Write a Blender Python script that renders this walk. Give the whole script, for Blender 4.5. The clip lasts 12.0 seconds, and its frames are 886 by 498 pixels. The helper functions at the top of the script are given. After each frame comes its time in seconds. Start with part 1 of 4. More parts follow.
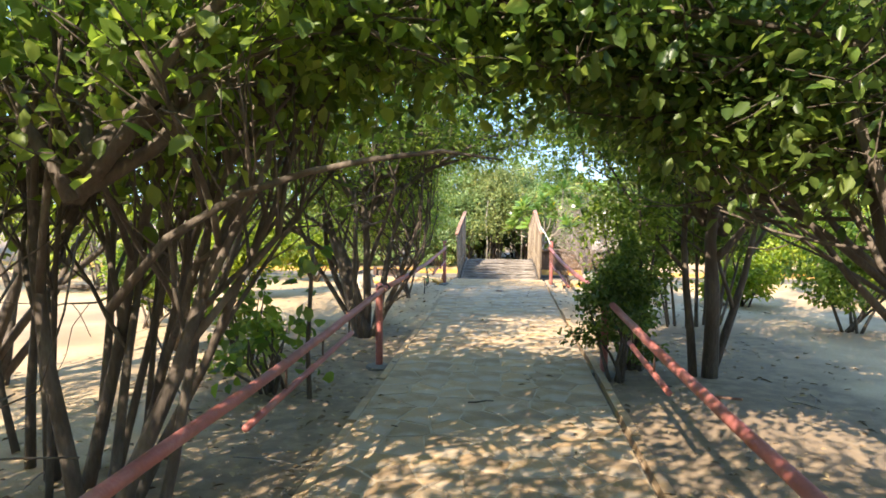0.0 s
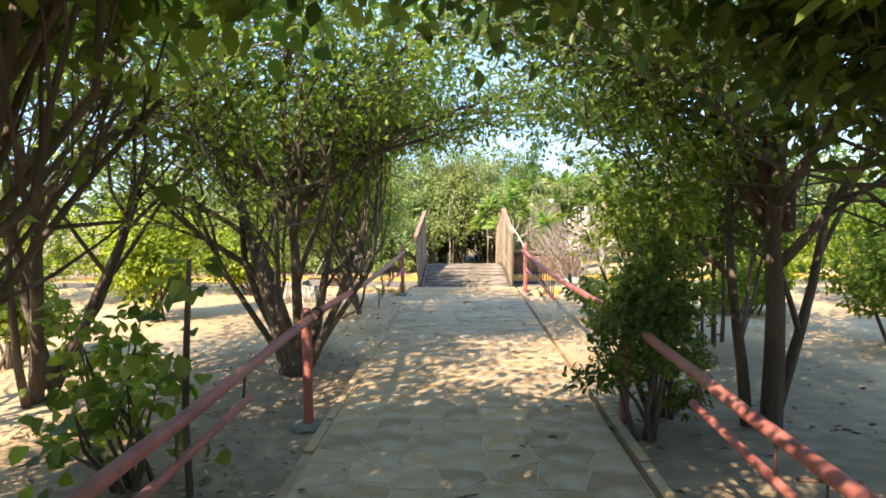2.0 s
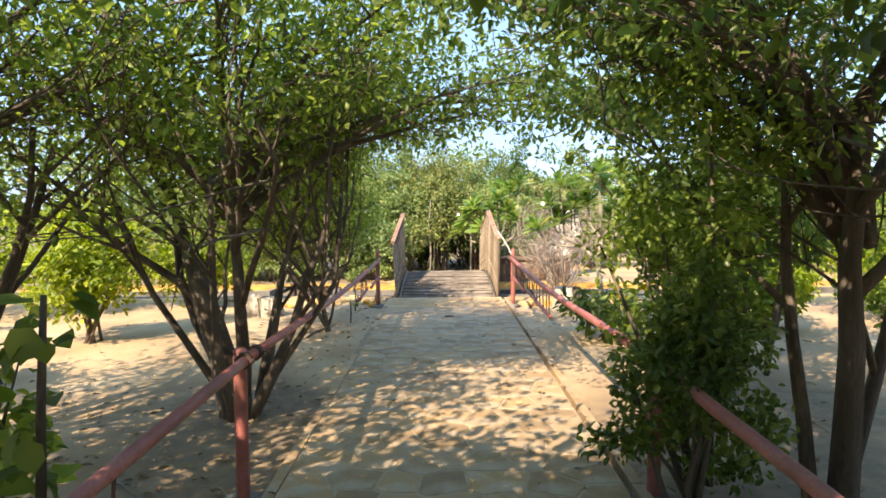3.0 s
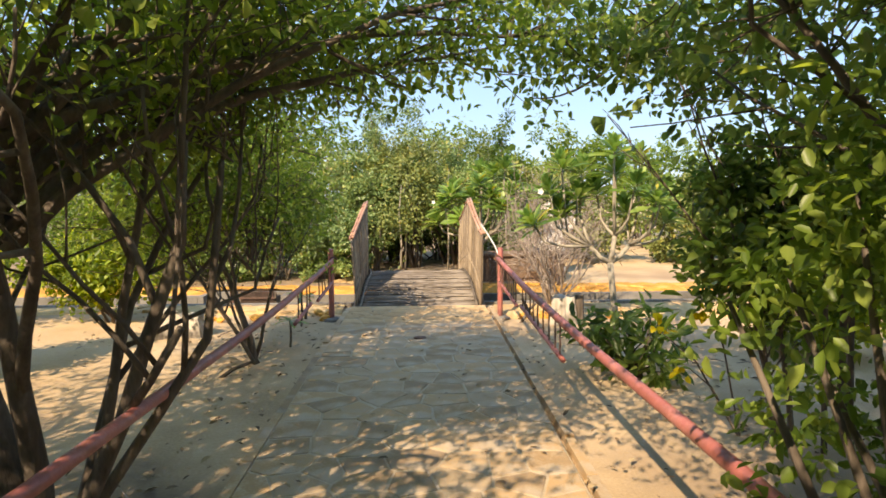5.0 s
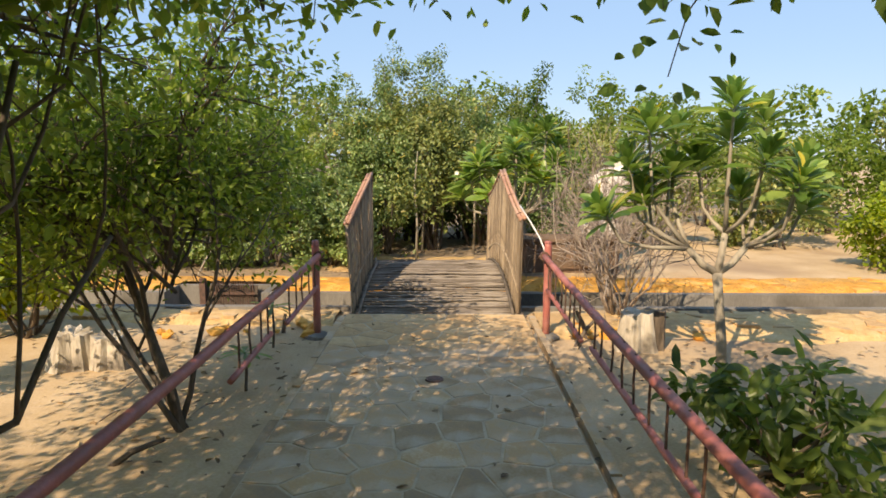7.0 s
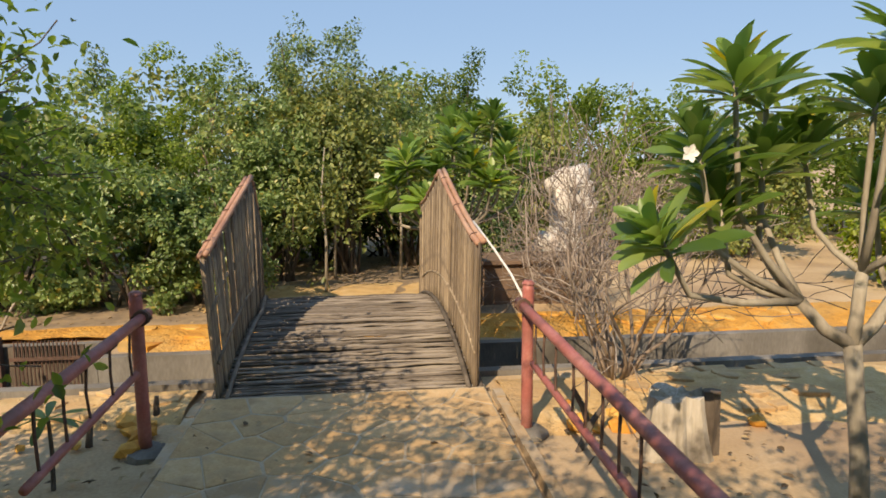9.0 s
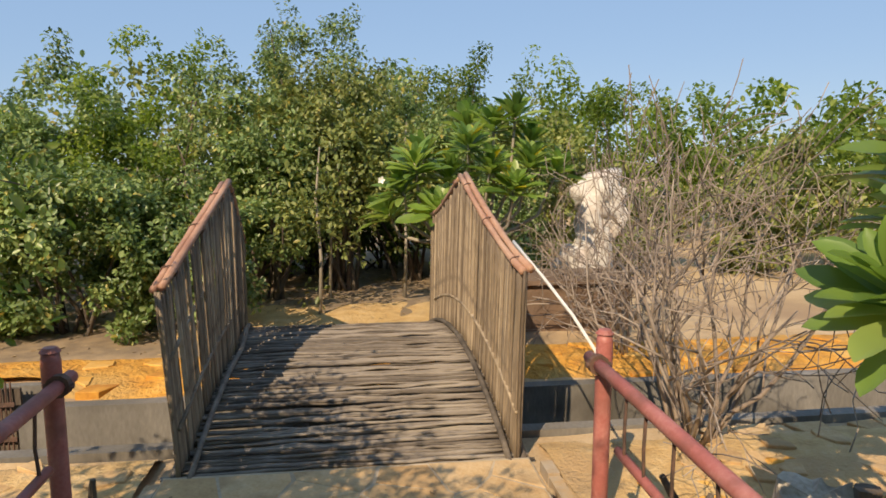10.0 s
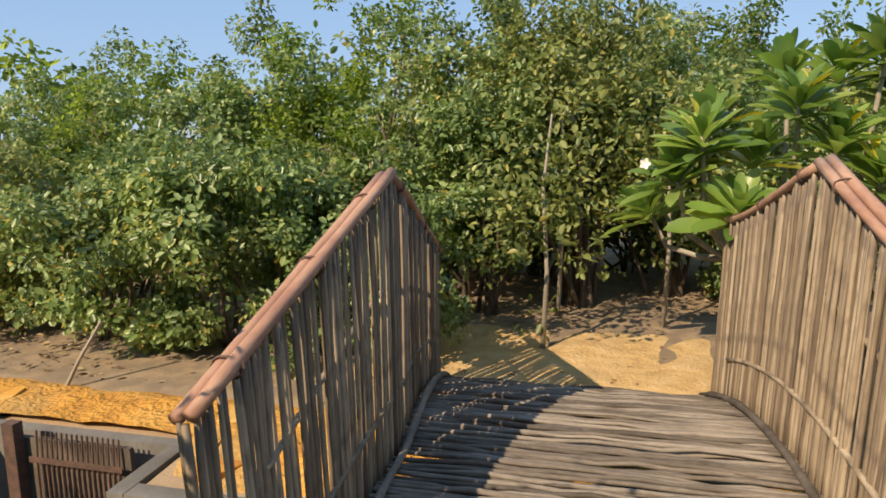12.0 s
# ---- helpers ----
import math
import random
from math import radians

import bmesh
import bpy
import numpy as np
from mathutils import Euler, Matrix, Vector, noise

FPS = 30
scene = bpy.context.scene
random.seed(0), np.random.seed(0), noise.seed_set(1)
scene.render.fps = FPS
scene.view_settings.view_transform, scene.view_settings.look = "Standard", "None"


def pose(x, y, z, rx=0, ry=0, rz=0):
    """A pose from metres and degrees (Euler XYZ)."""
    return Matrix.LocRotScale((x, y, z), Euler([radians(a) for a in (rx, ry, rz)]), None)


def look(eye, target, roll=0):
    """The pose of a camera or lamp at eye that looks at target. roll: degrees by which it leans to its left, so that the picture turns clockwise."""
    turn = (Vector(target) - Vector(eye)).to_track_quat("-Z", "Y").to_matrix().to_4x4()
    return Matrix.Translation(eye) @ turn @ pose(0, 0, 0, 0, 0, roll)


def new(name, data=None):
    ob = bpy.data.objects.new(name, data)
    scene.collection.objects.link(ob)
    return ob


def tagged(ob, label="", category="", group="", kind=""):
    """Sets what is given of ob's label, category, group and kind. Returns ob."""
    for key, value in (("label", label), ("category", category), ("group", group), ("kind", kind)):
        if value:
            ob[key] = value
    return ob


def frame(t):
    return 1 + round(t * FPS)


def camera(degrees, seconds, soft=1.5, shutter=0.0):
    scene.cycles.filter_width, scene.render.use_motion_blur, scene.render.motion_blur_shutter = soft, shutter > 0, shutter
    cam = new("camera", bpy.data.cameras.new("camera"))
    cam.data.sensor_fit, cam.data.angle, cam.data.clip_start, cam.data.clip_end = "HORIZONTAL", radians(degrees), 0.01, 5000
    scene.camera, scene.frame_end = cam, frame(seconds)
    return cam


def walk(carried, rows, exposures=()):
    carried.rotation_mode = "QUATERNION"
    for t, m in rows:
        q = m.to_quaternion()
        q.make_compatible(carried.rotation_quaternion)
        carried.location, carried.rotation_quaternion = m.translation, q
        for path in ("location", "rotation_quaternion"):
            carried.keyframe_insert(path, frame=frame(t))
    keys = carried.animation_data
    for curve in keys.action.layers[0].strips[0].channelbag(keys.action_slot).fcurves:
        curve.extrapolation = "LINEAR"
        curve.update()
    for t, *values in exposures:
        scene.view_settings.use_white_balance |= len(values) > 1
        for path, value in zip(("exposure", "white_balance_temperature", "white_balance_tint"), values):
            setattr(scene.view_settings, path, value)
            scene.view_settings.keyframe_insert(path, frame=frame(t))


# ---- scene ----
PATH = [
    (0, (0.085, -13.293, 1.508), (-0.102, -11.306, 1.38), 0.5),
    (0.5, (0.014, -12.811, 1.486), (-0.154, -10.822, 1.362), 0.1),
    (1, (-0.015, -12.362, 1.405), (-0.145, -10.369, 1.292), -0.9),
    (1.5, (-0.08, -11.881, 1.398), (-0.17, -9.886, 1.289), -1.0),
    (2, (-0.034, -11.545, 1.432), (-0.097, -9.549, 1.311), -0.5),
    (2.5, (-0.006, -11.073, 1.448), (-0.046, -9.077, 1.329), -0.3),
    (3, (-0.04, -10.556, 1.476), (-0.045, -8.56, 1.356), -0.4),
    (5, (0.058, -8.548, 1.539), (0.12, -6.557, 1.368), -0.3),
    (5.5, (0.093, -7.985, 1.547), (0.175, -6.003, 1.293), -0.2),
    (6, (0.099, -7.407, 1.584), (0.164, -5.426, 1.318), -0.1),
    (6.5, (0.102, -6.861, 1.618), (0.094, -4.88, 1.338), 0.0),
    (6.7, (0.09, -6.666, 1.618), (0.081, -4.686, 1.334), 0.2),
    (8.3, (0.156, -4.902, 1.562), (0.184, -2.921, 1.29), -0.9),
    (8.5, (0.144, -4.677, 1.549), (0.21, -2.697, 1.271), -0.8),
    (9, (0.127, -4.092, 1.53), (0.36, -2.124, 1.262), -0.3),
    (9.5, (0.092, -3.571, 1.525), (0.357, -1.606, 1.262), -0.1),
    (10, (0.037, -3.068, 1.528), (0.295, -1.102, 1.269), 0.1),
    (10.5, (-0.019, -2.572, 1.524), (0.187, -0.6, 1.262), 0.2),
    (11, (-0.072, -2.085, 1.511), (-0.002, -0.104, 1.242), 0.5),
    (11.5, (-0.14, -1.705, 1.527), (-0.241, 0.27, 1.226), 0.2),
    (12, (-0.05, -1.135, 1.549), (-0.492, 0.785, 1.206), -0.3),
]
cam = camera(68.9, 12.0, soft=1.7)
walk(cam, [(t, look(e, g, r)) for t, e, g, r in PATH], [(0, 1.68, 6800, 11), (1.5, 1.66, 7100, 13), (3.0, 1.4, 7600, 14), (5.5, 0.95, 8400, 14), (8.3, 0.43, 8400, 13), (10.5, 0.27, 8100, 13), (12.0, 0.4, 8000, 13)])

# ---- light ----
SUN_AZ, SUN_EL = radians(210), radians(39)      # compass bearing of the sun from +y towards +x, and its height
to_sun = Vector((math.sin(SUN_AZ) * math.cos(SUN_EL), math.cos(SUN_AZ) * math.cos(SUN_EL), math.sin(SUN_EL)))
world = bpy.data.worlds.new("sky")
scene.world = world
world.use_nodes = True
wn = world.node_tree
sky = wn.nodes.new("ShaderNodeTexSky")
sky.sky_type, sky.sun_disc = "NISHITA", False
sky.sun_elevation, sky.sun_rotation = SUN_EL, SUN_AZ
sky.dust_density, sky.ozone_density, sky.air_density = 0.15, 1.6, 1.0
wn.nodes["Background"].inputs[1].default_value = 0.13
# clear dry air: the blue holds almost down to the horizon
clear = wn.nodes.new("ShaderNodeMix")
clear.data_type = "RGBA"
clear.inputs[0].default_value = 0.8
clear.inputs[7].default_value = (1.55, 3.0, 5.7, 1)
wn.links.new(sky.outputs[0], clear.inputs[6])
wn.links.new(clear.outputs[2], wn.nodes["Background"].inputs[0])
sun = new("sun", bpy.data.lights.new("sun", "SUN"))
sun.data.energy, sun.data.angle, sun.data.color = 4.3, radians(0.5), (1.0, 0.89, 0.74)
sun.matrix_world = look(to_sun * 60, (0, 0, 0))


# ---- materials ----
def shader(name):
    m = bpy.data.materials.new(name)
    m.use_nodes = True
    return m, m.node_tree.nodes, m.node_tree.links, m.node_tree.nodes["Principled BSDF"]


def ramp(n, stops):
    r = n.new("ShaderNodeValToRGB")
    els = r.color_ramp.elements
    while len(els) < len(stops):
        els.new(0.5)
    for e, (p, c) in zip(els, stops):
        e.position, e.color = p, (*c, 1)
    return r


def surface(name, stops, scale=6.0, fine=60.0, rough=0.85, bump=0.25, depth=0.01, piece="", stain=None, stretch=(1, 1, 1), metal=0.0, stain_scale=1.3, spread=0.5):
    """A surface whose colour wanders at two scales, from piece to piece when piece is 'object' or 'island', with stains on top."""
    m, n, l, b = shader(name)
    co = n.new("ShaderNodeTexCoord")
    mp = n.new("ShaderNodeMapping")
    mp.inputs["Scale"].default_value = stretch
    l.new(co.outputs["Object"], mp.inputs["Vector"])
    big, small = n.new("ShaderNodeTexNoise"), n.new("ShaderNodeTexNoise")
    for t, s, d in ((big, scale, 5.0), (small, fine, 4.0)):
        t.inputs["Scale"].default_value, t.inputs["Detail"].default_value = s, d
        l.new(mp.outputs[0], t.inputs["Vector"])
    add = n.new("ShaderNodeMath")
    add.operation = "MULTIPLY_ADD"
    add.inputs[1].default_value = 0.45
    l.new(small.outputs[0], add.inputs[0])
    l.new(big.outputs[0], add.inputs[2])
    value = add.outputs[0]
    sub = n.new("ShaderNodeMath")
    sub.operation = "SUBTRACT"
    sub.inputs[1].default_value = 0.225
    l.new(value, sub.inputs[0])
    value = sub.outputs[0]
    if piece:
        src = n.new("ShaderNodeObjectInfo") if piece == "object" else n.new("ShaderNodeNewGeometry")
        mixer = n.new("ShaderNodeMath")
        mixer.operation = "MULTIPLY_ADD"
        mixer.inputs[1].default_value = spread
        l.new(src.outputs["Random" if piece == "object" else "Random Per Island"], mixer.inputs[0])
        off = n.new("ShaderNodeMath")
        off.operation = "SUBTRACT"
        off.inputs[1].default_value = spread / 2
        l.new(value, mixer.inputs[2])
        l.new(mixer.outputs[0], off.inputs[0])
        value = off.outputs[0]
    r = ramp(n, stops)
    l.new(value, r.inputs[0])
    colour = r.outputs[0]
    if stain:
        st = n.new("ShaderNodeTexNoise")
        st.inputs["Scale"].default_value, st.inputs["Detail"].default_value = stain_scale, 6
        l.new(co.outputs["Object"], st.inputs["Vector"])
        sr = ramp(n, [(0.5, (0, 0, 0)), (0.68, (1, 1, 1))])
        l.new(st.outputs[0], sr.inputs[0])
        mx = n.new("ShaderNodeMix")
        mx.data_type = "RGBA"
        l.new(sr.outputs[0], mx.inputs[0])
        l.new(colour, mx.inputs[6])
        mx.inputs[7].default_value = (*stain, 1)
        colour = mx.outputs[2]
    l.new(colour, b.inputs["Base Color"])
    b.inputs["Roughness"].default_value, b.inputs["Metallic"].default_value = rough, metal
    bp = n.new("ShaderNodeBump")
    bp.inputs["Strength"].default_value, bp.inputs["Distance"].default_value = bump, depth
    l.new(add.outputs[0], bp.inputs["Height"])
    l.new(bp.outputs[0], b.inputs["Normal"])
    return m


def leaf_mat(name, dark, mid, light, rough=0.42, through_light=0.32, odd=None):
    """Leaf blades: each one its own tint, some light let through."""
    m, n, l, b = shader(name)
    g = n.new("ShaderNodeNewGeometry")
    stops = [(0.0, dark), (0.45, mid), (0.93, light)]
    if odd:
        stops += [(0.975, odd)]
    r = ramp(n, stops)
    l.new(g.outputs["Random Per Island"], r.inputs[0])
    co = n.new("ShaderNodeTexCoord")
    t = n.new("ShaderNodeTexNoise")
    t.inputs["Scale"].default_value, t.inputs["Detail"].default_value = 1.7, 3
    l.new(co.outputs["Object"], t.inputs["Vector"])
    tr = ramp(n, [(0.3, (0.5, 0.56, 0.52)), (0.7, (1.4, 1.32, 1.22))])
    l.new(t.outputs[0], tr.inputs[0])
    mx = n.new("ShaderNodeMix")
    mx.data_type, mx.blend_type = "RGBA", "MULTIPLY"
    mx.inputs[0].default_value = 1.0
    l.new(r.outputs[0], mx.inputs[6])
    l.new(tr.outputs[0], mx.inputs[7])
    l.new(mx.outputs[2], b.inputs["Base Color"])
    b.inputs["Roughness"].default_value = rough
    tl = n.new("ShaderNodeBsdfTranslucent")
    hs = n.new("ShaderNodeHueSaturation")
    hs.inputs["Value"].default_value, hs.inputs["Saturation"].default_value, hs.inputs["Hue"].default_value = 1.7, 1.1, 0.485
    l.new(mx.outputs[2], hs.inputs["Color"])
    l.new(hs.outputs[0], tl.inputs["Color"])
    ms = n.new("ShaderNodeMixShader")
    ms.inputs[0].default_value = through_light
    l.new(b.outputs[0], ms.inputs[1])
    l.new(tl.outputs[0], ms.inputs[2])
    l.new(ms.outputs[0], n["Material Output"].inputs["Surface"])
    return m


SAND = surface("sand", [(0.25, (0.35, 0.235, 0.13)), (0.5, (0.49, 0.35, 0.205)), (0.75, (0.58, 0.44, 0.285))], 1.1, 55, 0.95, 0.5, 0.02, stain=(0.34, 0.23, 0.14), stain_scale=0.5)


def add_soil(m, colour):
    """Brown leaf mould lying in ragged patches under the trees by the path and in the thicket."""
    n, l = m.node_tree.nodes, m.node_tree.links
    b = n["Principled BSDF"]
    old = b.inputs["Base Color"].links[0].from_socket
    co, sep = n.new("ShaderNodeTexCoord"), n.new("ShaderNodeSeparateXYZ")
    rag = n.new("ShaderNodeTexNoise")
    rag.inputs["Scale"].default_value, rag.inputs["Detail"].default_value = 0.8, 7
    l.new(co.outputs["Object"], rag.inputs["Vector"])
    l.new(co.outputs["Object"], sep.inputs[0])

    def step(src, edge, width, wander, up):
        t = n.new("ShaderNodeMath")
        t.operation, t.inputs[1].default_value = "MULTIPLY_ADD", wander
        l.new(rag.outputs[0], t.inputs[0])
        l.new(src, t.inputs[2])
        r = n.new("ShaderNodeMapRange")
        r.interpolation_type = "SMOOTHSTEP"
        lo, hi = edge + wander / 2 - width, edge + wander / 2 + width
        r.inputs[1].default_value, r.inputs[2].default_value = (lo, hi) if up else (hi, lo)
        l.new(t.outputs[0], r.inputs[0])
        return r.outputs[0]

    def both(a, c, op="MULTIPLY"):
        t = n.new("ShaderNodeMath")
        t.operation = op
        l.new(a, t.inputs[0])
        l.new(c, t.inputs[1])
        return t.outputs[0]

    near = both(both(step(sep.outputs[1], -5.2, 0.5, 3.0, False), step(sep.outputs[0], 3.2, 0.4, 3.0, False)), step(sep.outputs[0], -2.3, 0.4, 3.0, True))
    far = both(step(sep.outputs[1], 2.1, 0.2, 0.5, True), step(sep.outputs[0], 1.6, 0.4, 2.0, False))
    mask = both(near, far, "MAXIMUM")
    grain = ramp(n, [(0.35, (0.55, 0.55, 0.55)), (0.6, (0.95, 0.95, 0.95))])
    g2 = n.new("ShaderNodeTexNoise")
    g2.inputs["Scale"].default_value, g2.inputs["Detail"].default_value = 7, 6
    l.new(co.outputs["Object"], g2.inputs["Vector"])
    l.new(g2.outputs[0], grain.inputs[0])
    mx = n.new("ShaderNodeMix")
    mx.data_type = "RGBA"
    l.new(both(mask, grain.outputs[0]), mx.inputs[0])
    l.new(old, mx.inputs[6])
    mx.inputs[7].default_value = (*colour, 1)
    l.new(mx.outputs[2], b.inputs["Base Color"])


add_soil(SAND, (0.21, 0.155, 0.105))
STONE = surface("flagstone", [(0.08, (0.27, 0.195, 0.125)), (0.3, (0.36, 0.235, 0.12)), (0.5, (0.43, 0.32, 0.205)), (0.7, (0.47, 0.30, 0.145)), (0.92, (0.57, 0.44, 0.29))], 5.0, 55, 0.85, 0.6, 0.01, piece="object", spread=0.6, stain=(0.46, 0.37, 0.27), stain_scale=3.2)
PATH_OCHRE = surface("ochre_flagstone", [(0.1, (0.38, 0.225, 0.10)), (0.45, (0.54, 0.345, 0.165)), (0.85, (0.65, 0.47, 0.27))], 7.0, 55, 0.92, 0.8, 0.012, piece="object", spread=0.35, stain=(0.40, 0.26, 0.13), stain_scale=4.5)
MORTAR = surface("mortar", [(0.3, (0.36, 0.28, 0.185)), (0.7, (0.55, 0.44, 0.305))], 5, 70, 0.92, 0.4, 0.01)
OCHRE = surface("ochre_stone", [(0.15, (0.46, 0.185, 0.035)), (0.45, (0.64, 0.31, 0.055)), (0.8, (0.70, 0.42, 0.13))], 4.0, 40, 0.9, 0.5, 0.02, piece="object", spread=0.5)
OCHRE_SOIL = surface("ochre_soil", [(0.2, (0.42, 0.18, 0.035)), (0.5, (0.62, 0.295, 0.05)), (0.8, (0.68, 0.39, 0.11))], 5.0, 30, 0.95, 1.0, 0.06, stain=(0.50, 0.30, 0.10))
OCHRE_SAND = surface("ochre_sand", [(0.2, (0.44, 0.27, 0.11)), (0.5, (0.59, 0.39, 0.175)), (0.8, (0.67, 0.49, 0.27))], 7.0, 45, 0.95, 0.9, 0.03, stain=(0.46, 0.30, 0.15))
CONCRETE = surface("concrete", [(0.2, (0.12, 0.11, 0.095)), (0.5, (0.195, 0.18, 0.158)), (0.8, (0.28, 0.26, 0.23))], 2.2, 60, 0.88, 0.4, 0.012, stain=(0.09, 0.08, 0.065), stretch=(1, 1, 0.35))
RED = surface("red_paint", [(0.2, (0.30, 0.09, 0.075)), (0.5, (0.41, 0.13, 0.11)), (0.8, (0.51, 0.22, 0.19))], 5, 70, 0.5, 0.2, 0.004, stain=(0.27, 0.10, 0.08), stain_scale=6)
RUST = surface("rusted_iron", [(0.3, (0.07, 0.045, 0.035)), (0.7, (0.16, 0.085, 0.06))], 20, 120, 0.8, 0.4, 0.003)
DECK = surface("weathered_stick", [(0.1, (0.06, 0.048, 0.038)), (0.5, (0.17, 0.14, 0.112)), (0.9, (0.32, 0.275, 0.225))], 9, 90, 0.88, 0.7, 0.006, piece="object", stretch=(0.3, 1, 1), spread=0.55)
CANE = surface("dry_cane", [(0.1, (0.10, 0.07, 0.046)), (0.5, (0.27, 0.205, 0.138)), (0.9, (0.48, 0.38, 0.265))], 7, 70, 0.7, 0.5, 0.005, piece="object", stretch=(1, 1, 0.2), spread=0.62, stain=(0.16, 0.12, 0.085), stain_scale=9)
POLE = surface("peeled_pole", [(0.15, (0.25, 0.12, 0.07)), (0.5, (0.42, 0.23, 0.15)), (0.85, (0.55, 0.36, 0.25))], 5, 60, 0.65, 0.4, 0.004, stretch=(1, 0.2, 1), stain=(0.30, 0.15, 0.10), stain_scale=5)
ROPE = surface("white_rope", [(0.3, (0.6, 0.58, 0.53)), (0.7, (0.78, 0.76, 0.72))], 20, 150, 0.8, 0.4, 0.003)
BARK = surface("bark", [(0.2, (0.055, 0.042, 0.032)), (0.5, (0.11, 0.085, 0.065)), (0.8, (0.19, 0.155, 0.12))], 9, 70, 0.92, 0.9, 0.015, stretch=(1, 1, 0.3))
PALE_BARK = surface("pale_bark", [(0.2, (0.20, 0.17, 0.13)), (0.5, (0.32, 0.28, 0.22)), (0.8, (0.43, 0.39, 0.32))], 8, 60, 0.85, 0.6, 0.01, stretch=(1, 1, 0.4))
TWIG = surface("dry_twig", [(0.2, (0.14, 0.11, 0.088)), (0.5, (0.26, 0.205, 0.165)), (0.8, (0.40, 0.335, 0.28))], 6, 50, 0.9, 0.3, 0.004, piece="island")
STUMP = surface("stump_wood", [(0.2, (0.24, 0.20, 0.15)), (0.5, (0.43, 0.38, 0.31)), (0.8, (0.60, 0.55, 0.48))], 6, 50, 0.9, 0.9, 0.02, stretch=(1, 1, 0.2), stain=(0.10, 0.085, 0.07), stain_scale=4)
WHITE = surface("white_stone", [(0.2, (0.46, 0.42, 0.37)), (0.6, (0.66, 0.63, 0.58))], 5, 40, 0.85, 0.5, 0.02, stain=(0.45, 0.36, 0.30), stain_scale=3)
BROWN = surface("brown_earth_wall", [(0.2, (0.10, 0.065, 0.045)), (0.6, (0.19, 0.125, 0.085))], 4, 50, 0.95, 0.6, 0.02)
LITTER = surface("dry_leaf", [(0.1, (0.10, 0.065, 0.035)), (0.5, (0.26, 0.17, 0.09)), (0.9, (0.45, 0.33, 0.18))], 10, 60, 0.85, 0.2, 0.003, piece="island", spread=1.0)
LEAF = leaf_mat("leaf_green", (0.075, 0.135, 0.028), (0.15, 0.235, 0.045), (0.27, 0.35, 0.085), 0.42, 0.57)
LEAF_DARK = leaf_mat("leaf_dark_green", (0.055, 0.11, 0.03), (0.115, 0.185, 0.045), (0.20, 0.27, 0.075), 0.38, 0.55)
LEAF_HEDGE = leaf_mat("leaf_hedge", (0.08, 0.14, 0.045), (0.17, 0.26, 0.09), (0.33, 0.42, 0.18), 0.36, 0.32, (0.42, 0.36, 0.10))
LEAF_OLIVE = leaf_mat("leaf_olive", (0.10, 0.14, 0.042), (0.19, 0.235, 0.07), (0.31, 0.34, 0.12), 0.45, 0.3, (0.36, 0.31, 0.08))
LEAF_LIME = leaf_mat("leaf_lime", (0.12, 0.19, 0.02), (0.22, 0.31, 0.03), (0.36, 0.42, 0.06), 0.5, 0.42)
LEAF_PLUM = leaf_mat("leaf_frangipani", (0.085, 0.17, 0.042), (0.16, 0.275, 0.065), (0.29, 0.40, 0.12), 0.36, 0.38, (0.48, 0.42, 0.06))
PETAL = surface("white_petal", [(0.3, (0.78, 0.75, 0.62)), (0.7, (0.85, 0.84, 0.78))], 10, 50, 0.6, 0.1, 0.002)
YELLOW = leaf_mat("yellow_leaf", (0.5, 0.36, 0.02), (0.6, 0.48, 0.03), (0.65, 0.55, 0.05), 0.5, 0.4)
water_m, _, _, wb = shader("still_water")
wb.inputs["Base Color"].default_value = (0.03, 0.035, 0.03, 1)
wb.inputs["Roughness"].default_value = 0.06


